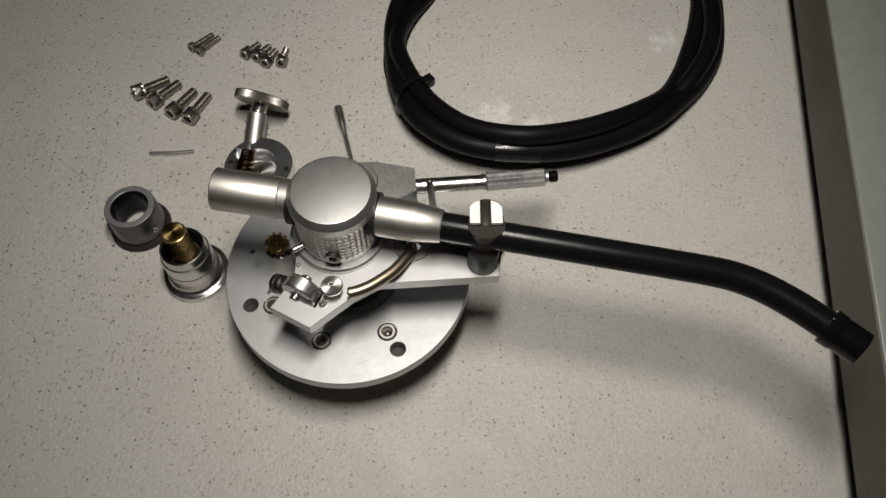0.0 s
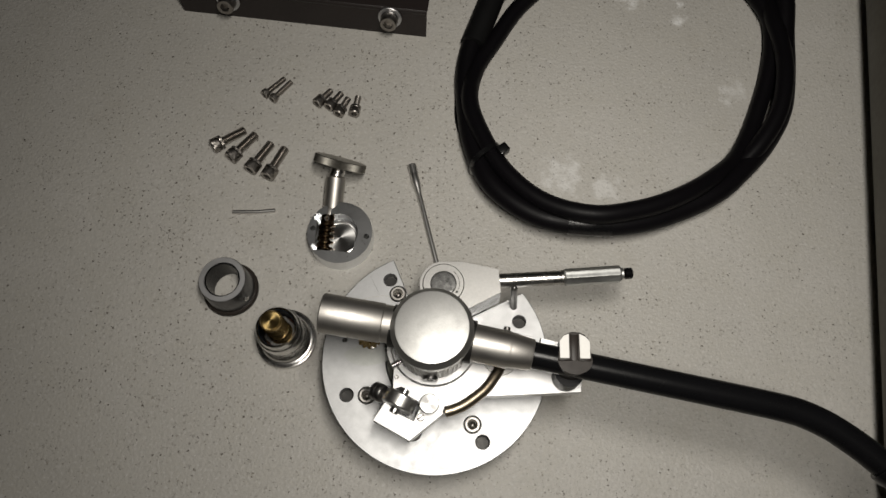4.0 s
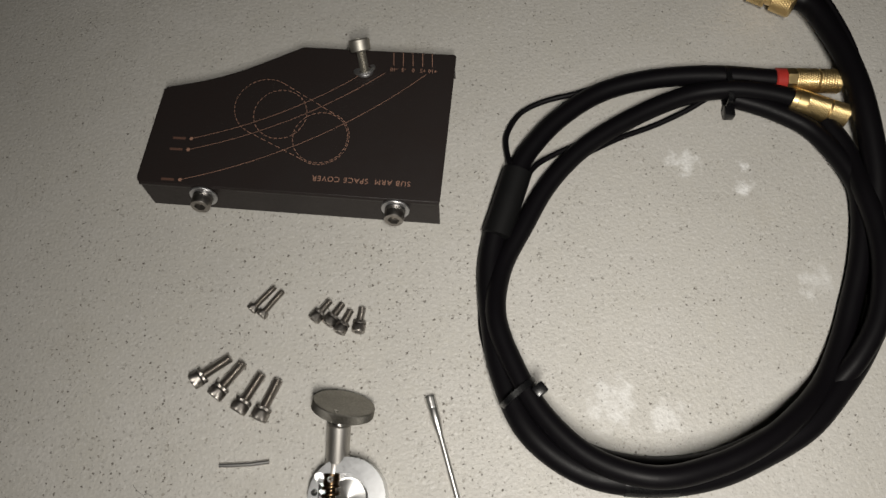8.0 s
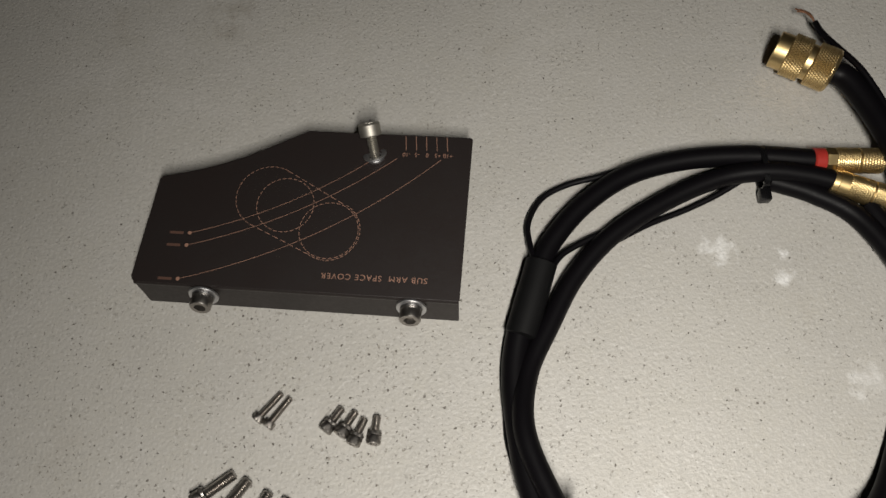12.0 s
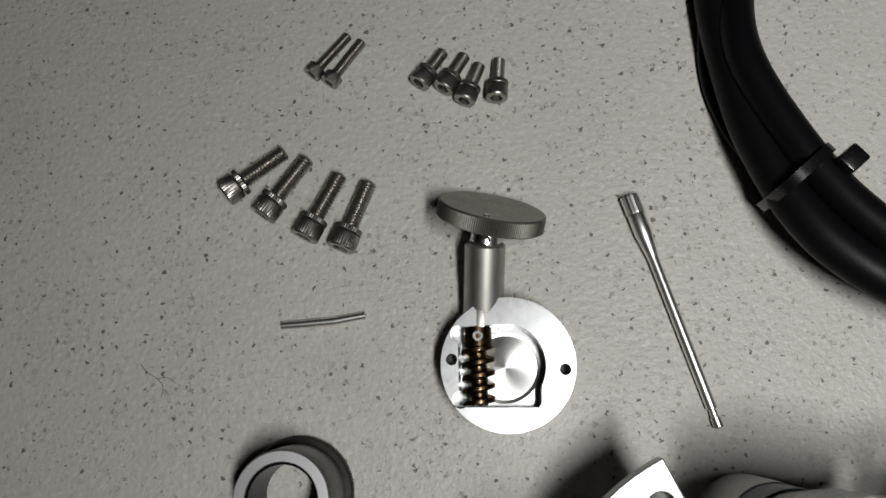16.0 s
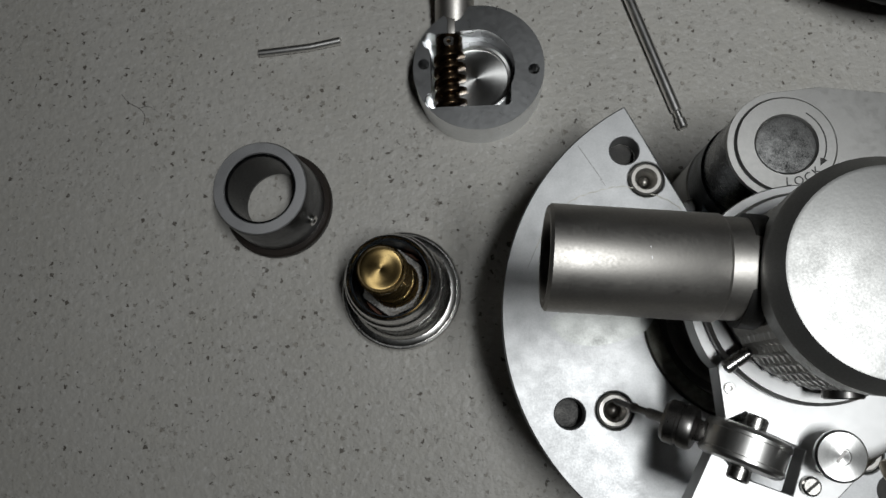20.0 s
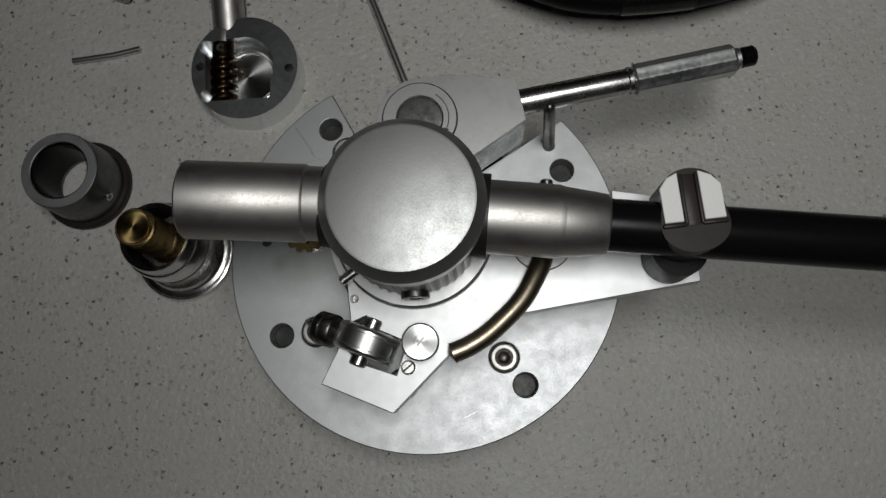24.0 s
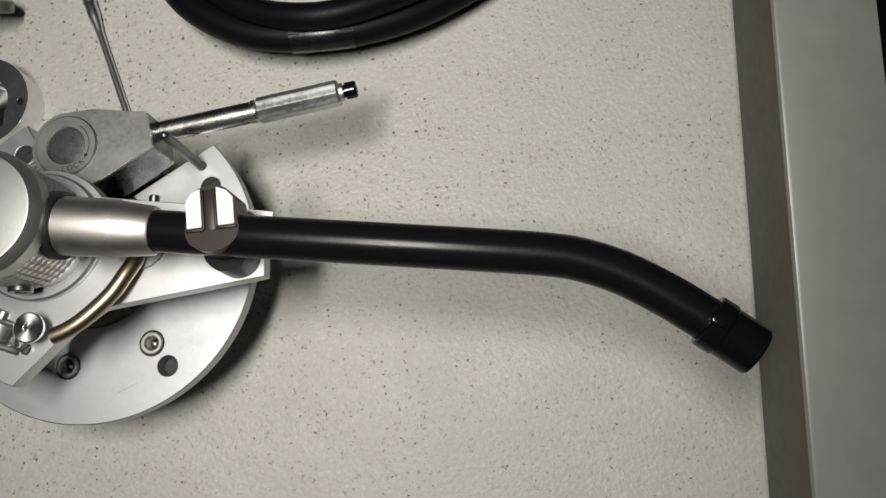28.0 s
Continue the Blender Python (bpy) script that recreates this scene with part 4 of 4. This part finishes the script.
long_set = [((-109.6, 107.6), (-96.2, 117.0)), ((-100.6, 101.8), (-91.2, 114.0)), ((-90.7, 95.8), (-83.2, 109.0)), ((-82.1, 92.5), (-76.1, 106.3))]
short_set = [((-61.9, 132.0), (-56.0, 139.8)), ((-56.0, 130.1), (-51.0, 137.8)), ((-51.1, 126.5), (-47.2, 135.2)), ((-43.3, 126.6), (-42.0, 136.6))]
thin_set = [((-88.9, 136.6), (-80.0, 146.5)), ((-84.6, 134.0), (-76.6, 144.3))]
for rows, length, hr, hh, sr, wash, label, group in (
    (long_set, 14.0, 3.5, 3.9, 2.2, True, "long steel socket-head screw with washers lying on the table", "long screws in a row"),
    (short_set, 8.0, 2.75, 3.0, 1.62, True, "short steel socket-head screw lying on the table", "short screws in a row"),
    (thin_set, 11.5, 2.35, 2.6, 1.38, False, "thin steel socket-head screw lying on the table", "pair of thin screws"),
):
    first = None
    for head, tip in rows:
        if first is None:
            first = loose_screw(length, hr, hh, sr, wash, label, group)
            lay(first, head, tip, hr, sr, length, True)
        else:
            lay(first, head, tip, hr, sr, length)

# bent pin
pin = thing("bent_pin", -87.6, 74.5, label="short bent steel pin lying on the table", category="pin")
part("shank", sweep([Vector(p) for p in ((-10.1, -0.3, 0.95), (-4, -0.2, 0.95), (2.5, 0.0, 0.95), (3.2, 0.1, 0.95), (9.9, 0.9, 0.95))], 0.95, 16), CUP, pin)

# adjusting rod
rodt = thing("adjusting_rod", -7, 72, label="slim steel adjusting rod with knurled tip", category="rod")
ra, rb = Vector((-7.0, 27.4, 2.25)), Vector((7.4, -26.6, 1.25))
RL = (rb - ra).length
part("shaft", lathe([(0, 10), (1.35, 10), (1.22, 19), (1.22, RL - 4.4), (0.85, RL - 4.2), (0.85, RL - 2.6), (1.15, RL - 2.4), (1.15, RL - 0.3), (0.9, RL), (0, RL)], 24), CUP, rodt, "", along(ra, rb))
part("collar", lathe([(0, 4.6), (1.95, 4.6), (2.05, 4.9), (2.05, 9.6), (1.9, 10.4), (1.3, 15.5), (0, 15.5)], 28), CUP, rodt, "bright tapered collar", along(ra, rb))
part("knurled_tip", knurled(2.25, 0, 4.6, 4, 20, 0.12), CUP, rodt, "knurled tip", along(ra, rb), sharp=15)
part("tip_end", lathe([(0, 0.4), (1.1, 0.4), (1.1, 0.02), (2.1, 0.02)], 24), DARK_STEEL, rodt, "", along(ra, rb))


# a short hair lying on the table
hair = thing("hair", -128.2, 63.1, label="short dark hair lying on the speckled table top", category="hair")
part("strand", sweep(smooth_line([(-4.2, 4.4, 0.12), (-2.2, 2.0, 0.12), (0.2, 0.4, 0.12), (1.6, -1.6, 0.12), (1.2, -4.0, 0.12)], 6), 0.055, 6), CLIP, hair)
part("strand", sweep(smooth_line([(0.2, 0.4, 0.28), (2.6, 0.6, 0.2), (4.6, -0.8, 0.12)], 6), 0.045, 6), CLIP, hair)


# ---- worm drive: round block, worm, shaft and wheel ----
drive = thing("worm_drive", -45.2, 61.5, label="round aluminium worm block with shaft and milled wheel", category="worm drive")
pocket = [(-8.9, 8.8)] + arc(1.9, 60, 262, 12, -10.4, 7.3) + arc(1.9, 98, 300, 12, -10.8, -7.0) + [(6.0, -9.6), (6.6, -8.8)] + arc(9.4, -30, 75, 14, -1.2, -0.2) + [(-2, 8.9)]
holes = [ring_points(1.25, 18, -12.3, 1.8), ring_points(1.25, 18, 12.3, -1.8)]
block_ring = part("block", joined(prism(ring_points(14.8, 80), 3.6, 9.8, [pocket, *holes]), prism(ring_points(14.8, 80), 0, 3.6)), TURNED, drive, "turned aluminium block with a milled pocket", bevel=0.3)
part("pocket_floor", lathe([(0, 3.95), (2.5, 3.93), (5.6, 3.86), (7.2, 3.80), (7.3, 4.6), (7.9, 4.65), (8.0, 3.65), (0, 3.6)], 64), TURNED_FACE, block_ring, "turned pocket floor", spot(-0.6, -0.4))

# dark discs paint the shade at the bottom of both screw holes
for hx, hy in ((-12.3, 1.8), (12.3, -1.8)):
    part("screw_hole_shade", rod(1.22, 3.7, 4.6, 18, 0.1), HOLE, block_ring, "dark disc painting the shade in a drilled hole", spot(hx, hy))


def worm(r_core, r_tip, length, turns, seg=36, per=22):
    bm = bmesh.new()
    rows = []
    n = int(turns * per)
    for i in range(n + 1):
        z = length * i / n
        rows.append([bm.verts.new(((r_core + (r_tip - r_core) * max(0.0, min(1.0, 0.5 + 1.1 * math.cos(math.tau * (turns * z / length - k / seg))))) * math.cos(math.tau * k / seg), (r_core + (r_tip - r_core) * max(0.0, min(1.0, 0.5 + 1.1 * math.cos(math.tau * (turns * z / length - k / seg))))) * math.sin(math.tau * k / seg), z)) for k in range(seg)])
    for a, b in zip(rows, rows[1:]):
        for k in range(seg):
            bm.faces.new((a[k], a[(k + 1) % seg], b[(k + 1) % seg], b[k]))
    bm.faces.new(rows[0][::-1])
    bm.faces.new(rows[-1])
    return bm


part("worm", worm(2.0, 3.7, 12.6, 4.4), OLD_BRASS, drive, "oily dark brass worm", along((-6.9, -8.4, 7.0), (-6.4, 4.2, 7.0)), sharp=60)
worm_hub = part("worm_hub", rod(3.1, 0, 4.6, 32), OLD_BRASS, drive, "dark brass hub", along((-6.4, 4.2, 7.0), (-6.2, 8.8, 7.0)))
part("hub_screw", pipe_ring(0.5, 1.2, 9.7, 10.4, 18, 0.1), STEEL, worm_hub, "", spot(-6.2, 6.6))
nrm = Vector((0.25, 0.85, 0.46)).normalized()
face = Vector((-1.0, 34.7, 14.3))
s_top, s_low = Vector((-3.2, 27.0, 11.4)), Vector((-4.9, 10.4, 4.4))
part("shaft_sleeve", rod(4.55, 0, (s_top - s_low).length, 40, 0.4), STUB, drive, "satin steel sleeve", along(s_low, s_top))
neck = face - nrm * 3.5
part("shaft_collar", rod(3.5, 0, (neck - s_top).length + 0.6, 36, 0.2), STEEL, drive, "steel collar with grub screw", along(s_top - (neck - s_top).normalized() * 0.3, neck))
side_up = (Vector((0, 0, 1)) - nrm * nrm.z).normalized() + Vector((0, -0.25, 0))
mid = s_top.lerp(neck, 0.45)
part("grub_screw", pipe_ring(0.45, 1.0, 2.9, 3.75, 18, 0.1), DARK_STEEL, drive, "", along(mid, mid + side_up))
wheel_bm = lathe([(0, -3.9), (11.6, -3.9), (12.2, -3.5), (12.2, -0.4), (11.8, 0), (9.5, -0.12), (5.0, -0.45), (1.4, -0.55), (0, -0.55)], 320)
for k, v in enumerate(wheel_bm.verts):
    if v.co.xy.length > 12.0:
        v.co.xy *= 1.0 if round(math.atan2(v.co.y, v.co.x) / (math.tau / 320)) % 2 else 0.988
wheel = part("wheel", wheel_bm, WHEEL, drive, "grey-brown milled-edge wheel with a dished face", along(face, face + nrm), sharp=20)
part("wheel_screw", rod(0.85, -1.0, 0.1, 16, 0.15), STEEL, wheel, "small bright set screw", along(face, face + nrm) @ spot(0.3, 9.2))
# no separate key: added strip stands for the lit sleeve top in a notch
part("key", brick(1.7, 5.4, 0.6, 0.1), STUB, block_ring, "bright strip for the lit sleeve top in the rim notch", spot(-5.3, 11.2, 9.72, 0, 0, -4))

# ---- grey collar ring ----
collar = thing("collar_ring", -94.1, 36.0, label="grey anodised collar ring with knurled base on the table", category="collar")
part("ring", lathe([(7.7, 0.2), (10.9, 0.2), (11.0, 2.6), (10.4, 15.9), (10.1, 16.4), (7.9, 16.4), (7.65, 16.1), (7.65, 6), (7.7, 0.2)], 72), GUNMETAL, collar, "grey ring")
kb = lathe([(10.6, 0), (12.0, 0), (12.6, 0.4), (12.6, 2.0), (12.1, 2.5), (10.9, 2.5)], 240)
for v in kb.verts:
    if v.co.xy.length > 12.3:
        v.co.xy *= 1.0 if round(math.atan2(v.co.y, v.co.x) / (math.tau / 240)) % 2 else 0.985
part("rim_face", pipe_ring(7.7, 10.2, 16.2, 16.62, 72, 0.2), RING_TOP, collar, "lighter top face")
part("lining", pipe_ring(7.2, 7.64, 2, 15.9, 56, 0.15), BLACK_TUBE, collar, "glossy black inner lining")
part("knurled_base", kb, CLIP, collar, "dark knurled base", sharp=15)
part("set_screw", rod(0.9, 0, 5.0, 18), DARK_STEEL, collar, "dark set screw", along((8.6, -5.7, 8.5), (3.9, -3.0, 8.5)))
part("set_screw", pipe_ring(0.5, 1.2, 0, 0.7, 20, 0.1), STEEL, collar, "set screw socket", along((9.1, -6.0, 8.2), (12, -7.9, 8.6)))

# ---- steel cup with brass stud ----
cup = thing("bearing_cup", -66.7, 13.4, label="polished steel cup with threaded brass stud", category="cup")
part("cup_body", lathe([(0, 0), (12.9, 0), (13.3, 0.4), (13.4, 2.3), (13.15, 2.8), (12.85, 2.9), (12.8, 2.6), (12.55, 2.6), (12.5, 3.1), (12.2, 3.3), (11.2, 3.5), (10.6, 4.1), (10.25, 5.2), (10.1, 7.5), (10.05, 12.0), (9.85, 12.2), (9.85, 12.9), (10.0, 13.1), (9.9, 18.3), (9.65, 19.1), (9.25, 19.4), (9.1, 19.9), (8.95, 22.4), (8.65, 23.1), (8.35, 23.3), (8.0, 22.9), (7.9, 22.3), (7.9, 11), (0, 11)], 96), CUP_STEEL, cup, "polished stepped steel body", sharp=28)
# added liner: its dark colour stands for what the polished bore mirrors
part("bore_shade_liner", pipe_ring(7.55, 7.88, 11.2, 22.2, 64, 0.1), BLACK_STEEL, cup, "added dark liner for the dark reflection in the cup bore")
part("copper_washer", lathe([(0, 10.9), (7.5, 10.9), (7.5, 11.6), (7.2, 11.9), (0, 11.9)], 40), DULL_COPPER, cup, "dull copper washer")
part("lock_nut", prism(ring_points(7.5, 6, 0, 0, 0.35), 11.9, 14.6, [ring_points(4.95, 24)]), STEEL, cup, "flat steel lock nut", bevel=0.3)
stud = [(0, 11.5), (4.8, 11.5)]
for k in range(21):
    z = 13.6 + k * 0.92
    stud += [(4.78, z), (4.22, z + 0.46)]
stud += [(4.72, 33.1), (4.7, 33.8), (4.35, 34.0), (4.3, 34.3), (3.95, 34.75), (0, 34.75)]
stud_body = part("stud", lathe(stud, 56), BRASS, cup, "worn threaded brass stud", sharp=50)
part("stud_face", lathe([(0, 34.7), (3.9, 34.7), (3.9, 34.8), (3.4, 34.85), (2.9, 34.8), (2.1, 34.84), (1.2, 34.8), (0.4, 34.82), (0, 34.75)], 56), BRASS_FACE, stud_body, "turned end of the brass stud")

# ---- coiled signal cable ----
cable = thing("signal_cable", 0, 0, 0, label="coiled black signal cable with gold plugs and cable ties", category="cable")


def coil(degrees, rho, z):
    """A point of the coil, by its angle and distance from the coil's middle."""
    return (90 + rho * math.cos(radians(degrees)), 150 + rho * math.sin(radians(degrees)), z)


main_line = [(150, 272.5, 11.5), (157, 268.0, 11.5), (163.2, 254, 12), (167.8, 236, 13.5), (169.8, 216, 14.5), (171, 190, 12), coil(15, 82.5, 9), coil(0, 78.6, 6), coil(345, 77.2, 5.2), coil(330, 74.8, 5.2), coil(315, 73.7, 8), coil(300, 75.6, 10.5), coil(285, 77.8, 11.5), coil(270, 82.7, 14), coil(255, 88.2, 16), coil(240, 93.3, 16), coil(225, 93.2, 14.5), coil(210, 86.6, 10), coil(195, 81, 7), coil(180, 78.9, 5.5), (14.5, 168, 5.5), (19.5, 182, 6)]
part("main_cable", sweep(smooth_line(main_line, 10), 5.0, 18), RUBBER, cable, "thick black cable")
inner_line = [(145.5, 222.8, 8.0), (134, 226.2, 8.5), (119, 228.6, 8.5), (100, 227.5, 6.5), (78, 219.5, 5), (55, 206, 4.6), (38, 189, 4.5), (26, 169, 5.0), coil(180, 73.7, 7), coil(195, 79.4, 12), coil(210, 81.7, 15), coil(225, 85.5, 18), coil(240, 88, 21), coil(255, 86.3, 24), coil(270, 79.4, 22), coil(285, 73.7, 19), coil(300, 69.8, 14), coil(315, 68, 8), coil(330, 66.3, 5), coil(345, 66.6, 4.6), coil(0, 70.4, 5.5), coil(15, 77.3, 6), (163.4, 186, 7), (152.2, 208.5, 4.6), (137, 219.5, 4.4), (121, 226.2, 4.4)]
part("looped_cable", sweep(smooth_line(inner_line, 10), 4.2, 18), RUBBER, cable, "black looped cable")
middle_line = [(24, 99, 4.6), coil(225, 87, 4.6), coil(240, 85.5, 4.6), coil(255, 82, 4.6), coil(270, 78, 4.6), coil(285, 74, 4.6), coil(300, 72.5, 4.8), coil(314, 71.5, 7), coil(326, 72.5, 11), coil(340, 74, 13.5), coil(355, 75, 14), coil(8, 77, 12.5), (165, 178, 10.5), (164, 196, 6.5), (158, 213, 4.3)]
part("middle_cable", sweep(smooth_line(middle_line, 10), 4.2, 18), RUBBER, cable, "black middle cable")
part("tape_wrap", sweep(smooth_line([coil(249, 90.6, 16), coil(255, 88.2, 16), coil(261, 86.0, 15.2)], 6), 5.15, 24, False), NYLON, cable, "glossy black tape wrap")
red_line = [(22, 190, 6), (30, 204, 6), (44, 219, 6), (63, 231, 6), (86, 236.5, 6.2), (112, 236.8, 6.8), (138, 233.2, 7.5)]
part("upper_cable", sweep(smooth_line(red_line, 10), 4.4, 18), RUBBER, cable, "black upper cable")
wire_a = [(22.5, 192, 9), (20.5, 203, 6), (20.8, 213, 4), (27, 223.5, 3), (38, 229.2, 3), (52, 232.0, 4), (66, 236, 4), (80, 237, 4)]
part("thin_wire", sweep(smooth_line(wire_a, 8), 1.25, 12), RUBBER, cable, "thin black earth wire")
wire_b = [(27.5, 190, 7), (33, 197.5, 5), (42, 203, 4), (54, 208.5, 3.6), (66, 214, 4)]
part("thin_wire", sweep(smooth_line(wire_b, 8), 1.25, 12), RUBBER, cable, "thin black earth wire")
wire_c = [(9.5, 152, 6), (8.2, 142, 3), (7.2, 131, 2), (8.2, 121, 2.2), (12.2, 108.5, 4), (19, 96, 13), (31, 82, 17), (50, 73, 16)]
part("thin_wire", sweep(smooth_line(wire_c, 8), 1.25, 12), RUBBER, cable, "thin black earth wire")
wire_d = [(56, 203.5, 3), (70, 210.5, 1.5), (85, 215.8, 1.5), (98, 221, 3), (108, 226, 5)]
part("thin_wire", sweep(smooth_line(wire_d, 8), 1.25, 12), RUBBER, cable, "thin black earth wire")
wire_e = [(171.5, 226, 16), (169.0, 244, 16.5), (165, 260, 16), (160.5, 271, 16), (155.8, 281.5, 13.5), (151.8, 291, 11), (150.2, 297.5, 10)]
part("earth_lead", sweep(smooth_line(wire_e, 8), 1.35, 12), RUBBER, cable, "thin black earth lead")
for k, (dx, dy) in enumerate(((0, 0), (0.5, 0.3), (-0.4, 0.4), (0.2, -0.4))):
    tipw = [(150.2, 297.5, 10), (148.9 + dx, 300.8 + dy, 10 + 0.2 * k), (147.0 + dx * 0.8, 303.2 + dy, 9.6 + 0.3 * k), (144.2 + dx * 2, 304.3 + dy * 2, 9.2 + 0.3 * k)]
    part("bare_strand", sweep(smooth_line(tipw, 5), 0.35, 8), COPPER, cable, "bare copper strand")
sl0, sl1 = Vector((14.6, 165, 6.6)), Vector((24.6, 194, 7))
sleeve = sweep([sl0 + (sl1 - sl0) * k / 10 for k in range(11)], 6.4, 20, True)
for v in sleeve.verts:
    v.co.z = 6.8 + (v.co.z - 6.8) * 0.85
part("split_sleeve", sleeve, SHRINK, cable, "black heat-shrink splitting sleeve")
# ties
for (x, y, z), yaw, w, h, hx, hy, hz in (((20.8, 98.5, 11.0), 38, 17.0, 22.0, 28.4, 98.6, 21.5), ((117.5, 231.3, 6.1), 90, 18.8, 12.0, 117.6, 219.6, 4.0)):
    band_line = [Vector((w / 2 * math.copysign(abs(math.cos(a)) ** 0.7, math.cos(a)), 0, h / 2 * math.copysign(abs(math.sin(a)) ** 0.7, math.sin(a)))) for a in [math.tau * k / 40 for k in range(41)]]
    bm = bmesh.new()
    prev = None
    for p in band_line:
        q = p * (1 - 0.8 / max(p.length, 1))
        cur = [bm.verts.new((p.x, -1.15, p.z)), bm.verts.new((p.x, 1.15, p.z)), bm.verts.new((q.x, 1.15, q.z)), bm.verts.new((q.x, -1.15, q.z))]
        if prev:
            for j in range(4):
                bm.faces.new((prev[j], prev[(j + 1) % 4], cur[(j + 1) % 4], cur[j]))
        prev = cur
    bmesh.ops.recalc_face_normals(bm, faces=bm.faces)
    tie = part("cable_tie", bm, NYLON, cable, "black nylon cable tie", spot(x, y, max(z, h / 2 + 0.1), 0, 0, yaw))
    part("tie_head", brick(5.0, 4.4, 4.8, 0.5), NYLON, tie, "", spot(hx, hy, hz, 0, 0, yaw))
# plugs
pl0, pl1 = Vector((152.6, 271.2, 11.6)), Vector((130.6, 285.0, 10.6))
PL = (pl1 - pl0).length
plug = part("gold_plug", lathe([(0, 0), (7.2, 0), (8.7, 0.5), (9.3, 1.3), (9.3, 1.4)], 48), GOLD, cable, "knurled gold round connector", along(pl0, pl1), sharp=25)


def diamond(r, z0, z1, around, rows, deep):
    """A cross-knurled sleeve of small pyramids."""
    bm = bmesh.new()
    dz = (z1 - z0) / rows
    rings = []
    for i in range(rows + 1):
        shift = 0.5 * i
        rings.append([bm.verts.new(((r - deep) * math.cos(math.tau * (k + shift) / around), (r - deep) * math.sin(math.tau * (k + shift) / around), z0 + dz * i)) for k in range(around)])
    for i in range(rows):
        for k in range(around):
            a = math.tau * (k + 0.75 + 0.5 * i) / around
            tip = bm.verts.new((r * math.cos(a), r * math.sin(a), z0 + dz * (i + 0.5)))
            q = (rings[i][k], rings[i][(k + 1) % around], rings[i + 1][(k + 1) % around], rings[i + 1][k])
            for j in range(4):
                bm.faces.new((q[j], q[(j + 1) % 4], tip))
    return bm


part("knurled_nut", diamond(9.5, 1.3, 9.6, 50, 8, 0.32), GOLD, plug, "knurled gold nut", along(pl0, pl1), sharp=12)
part("plug_neck", lathe([(9.1, 9.6), (7.6, 9.9), (7.6, 12.2), (8.9, 12.5)], 48), GOLD, plug, "", along(pl0, pl1), sharp=25)
part("knurled_nut", diamond(9.3, 12.4, 20.2, 50, 7, 0.32), GOLD, plug, "knurled gold nut", along(pl0, pl1), sharp=12)
part("plug_barrel", lathe([(8.9, 20.2), (7.8, 20.5), (7.8, PL - 0.4), (7.4, PL), (6.9, PL), (6.7, PL - 0.4), (0, PL - 0.3)], 48), GOLD, plug, "smooth gold barrel", along(pl0, pl1), sharp=25)
for p0, p1, ringed in (((137.6, 233.0, 7.4), (165.5, 231.6, 6.4), True), ((143.4, 223.6, 7.4), (166.0, 214.6, 6.0), False)):
    p0, p1 = Vector(p0), Vector(p1)
    ln = (p1 - p0).length
    rca = part("phono_plug", lathe([(0, 0), (4.4, 0), (5.0, 0.4), (5.1, 2.5)], 40) if not ringed else lathe([(0, 0), (4.6, 0), (5.2, 0.5), (5.2, 4.4), (4.9, 4.6)], 40), RED if ringed else GOLD, cable, "red ring on a gold phono plug" if ringed else "gold phono plug", along(p0, p1), sharp=25)
    a = 4.5 if ringed else 2.4
    part("plug_collar", lathe([(4.9, a), (5.4, a + 0.2), (5.4, a + 4), (5.0, a + 4.3)], 8 if ringed else 40), GOLD, rca, "smooth gold collar", along(p0, p1), sharp=20)
    part("plug_shell", diamond(5.3, a + 4.2, a + 13.5, 36, 10, 0.16), GOLD, rca, "knurled gold shell", along(p0, p1), sharp=12)
    part("plug_shell", joined(lathe([(5.2, a + 13.5), (4.9, a + 13.7), (4.9, a + 14.1), (5.2, a + 14.3)], 40), diamond(5.3, a + 14.3, ln, 36, 8, 0.16)), GOLD, rca, "knurled gold shell", along(p0, p1), sharp=12)
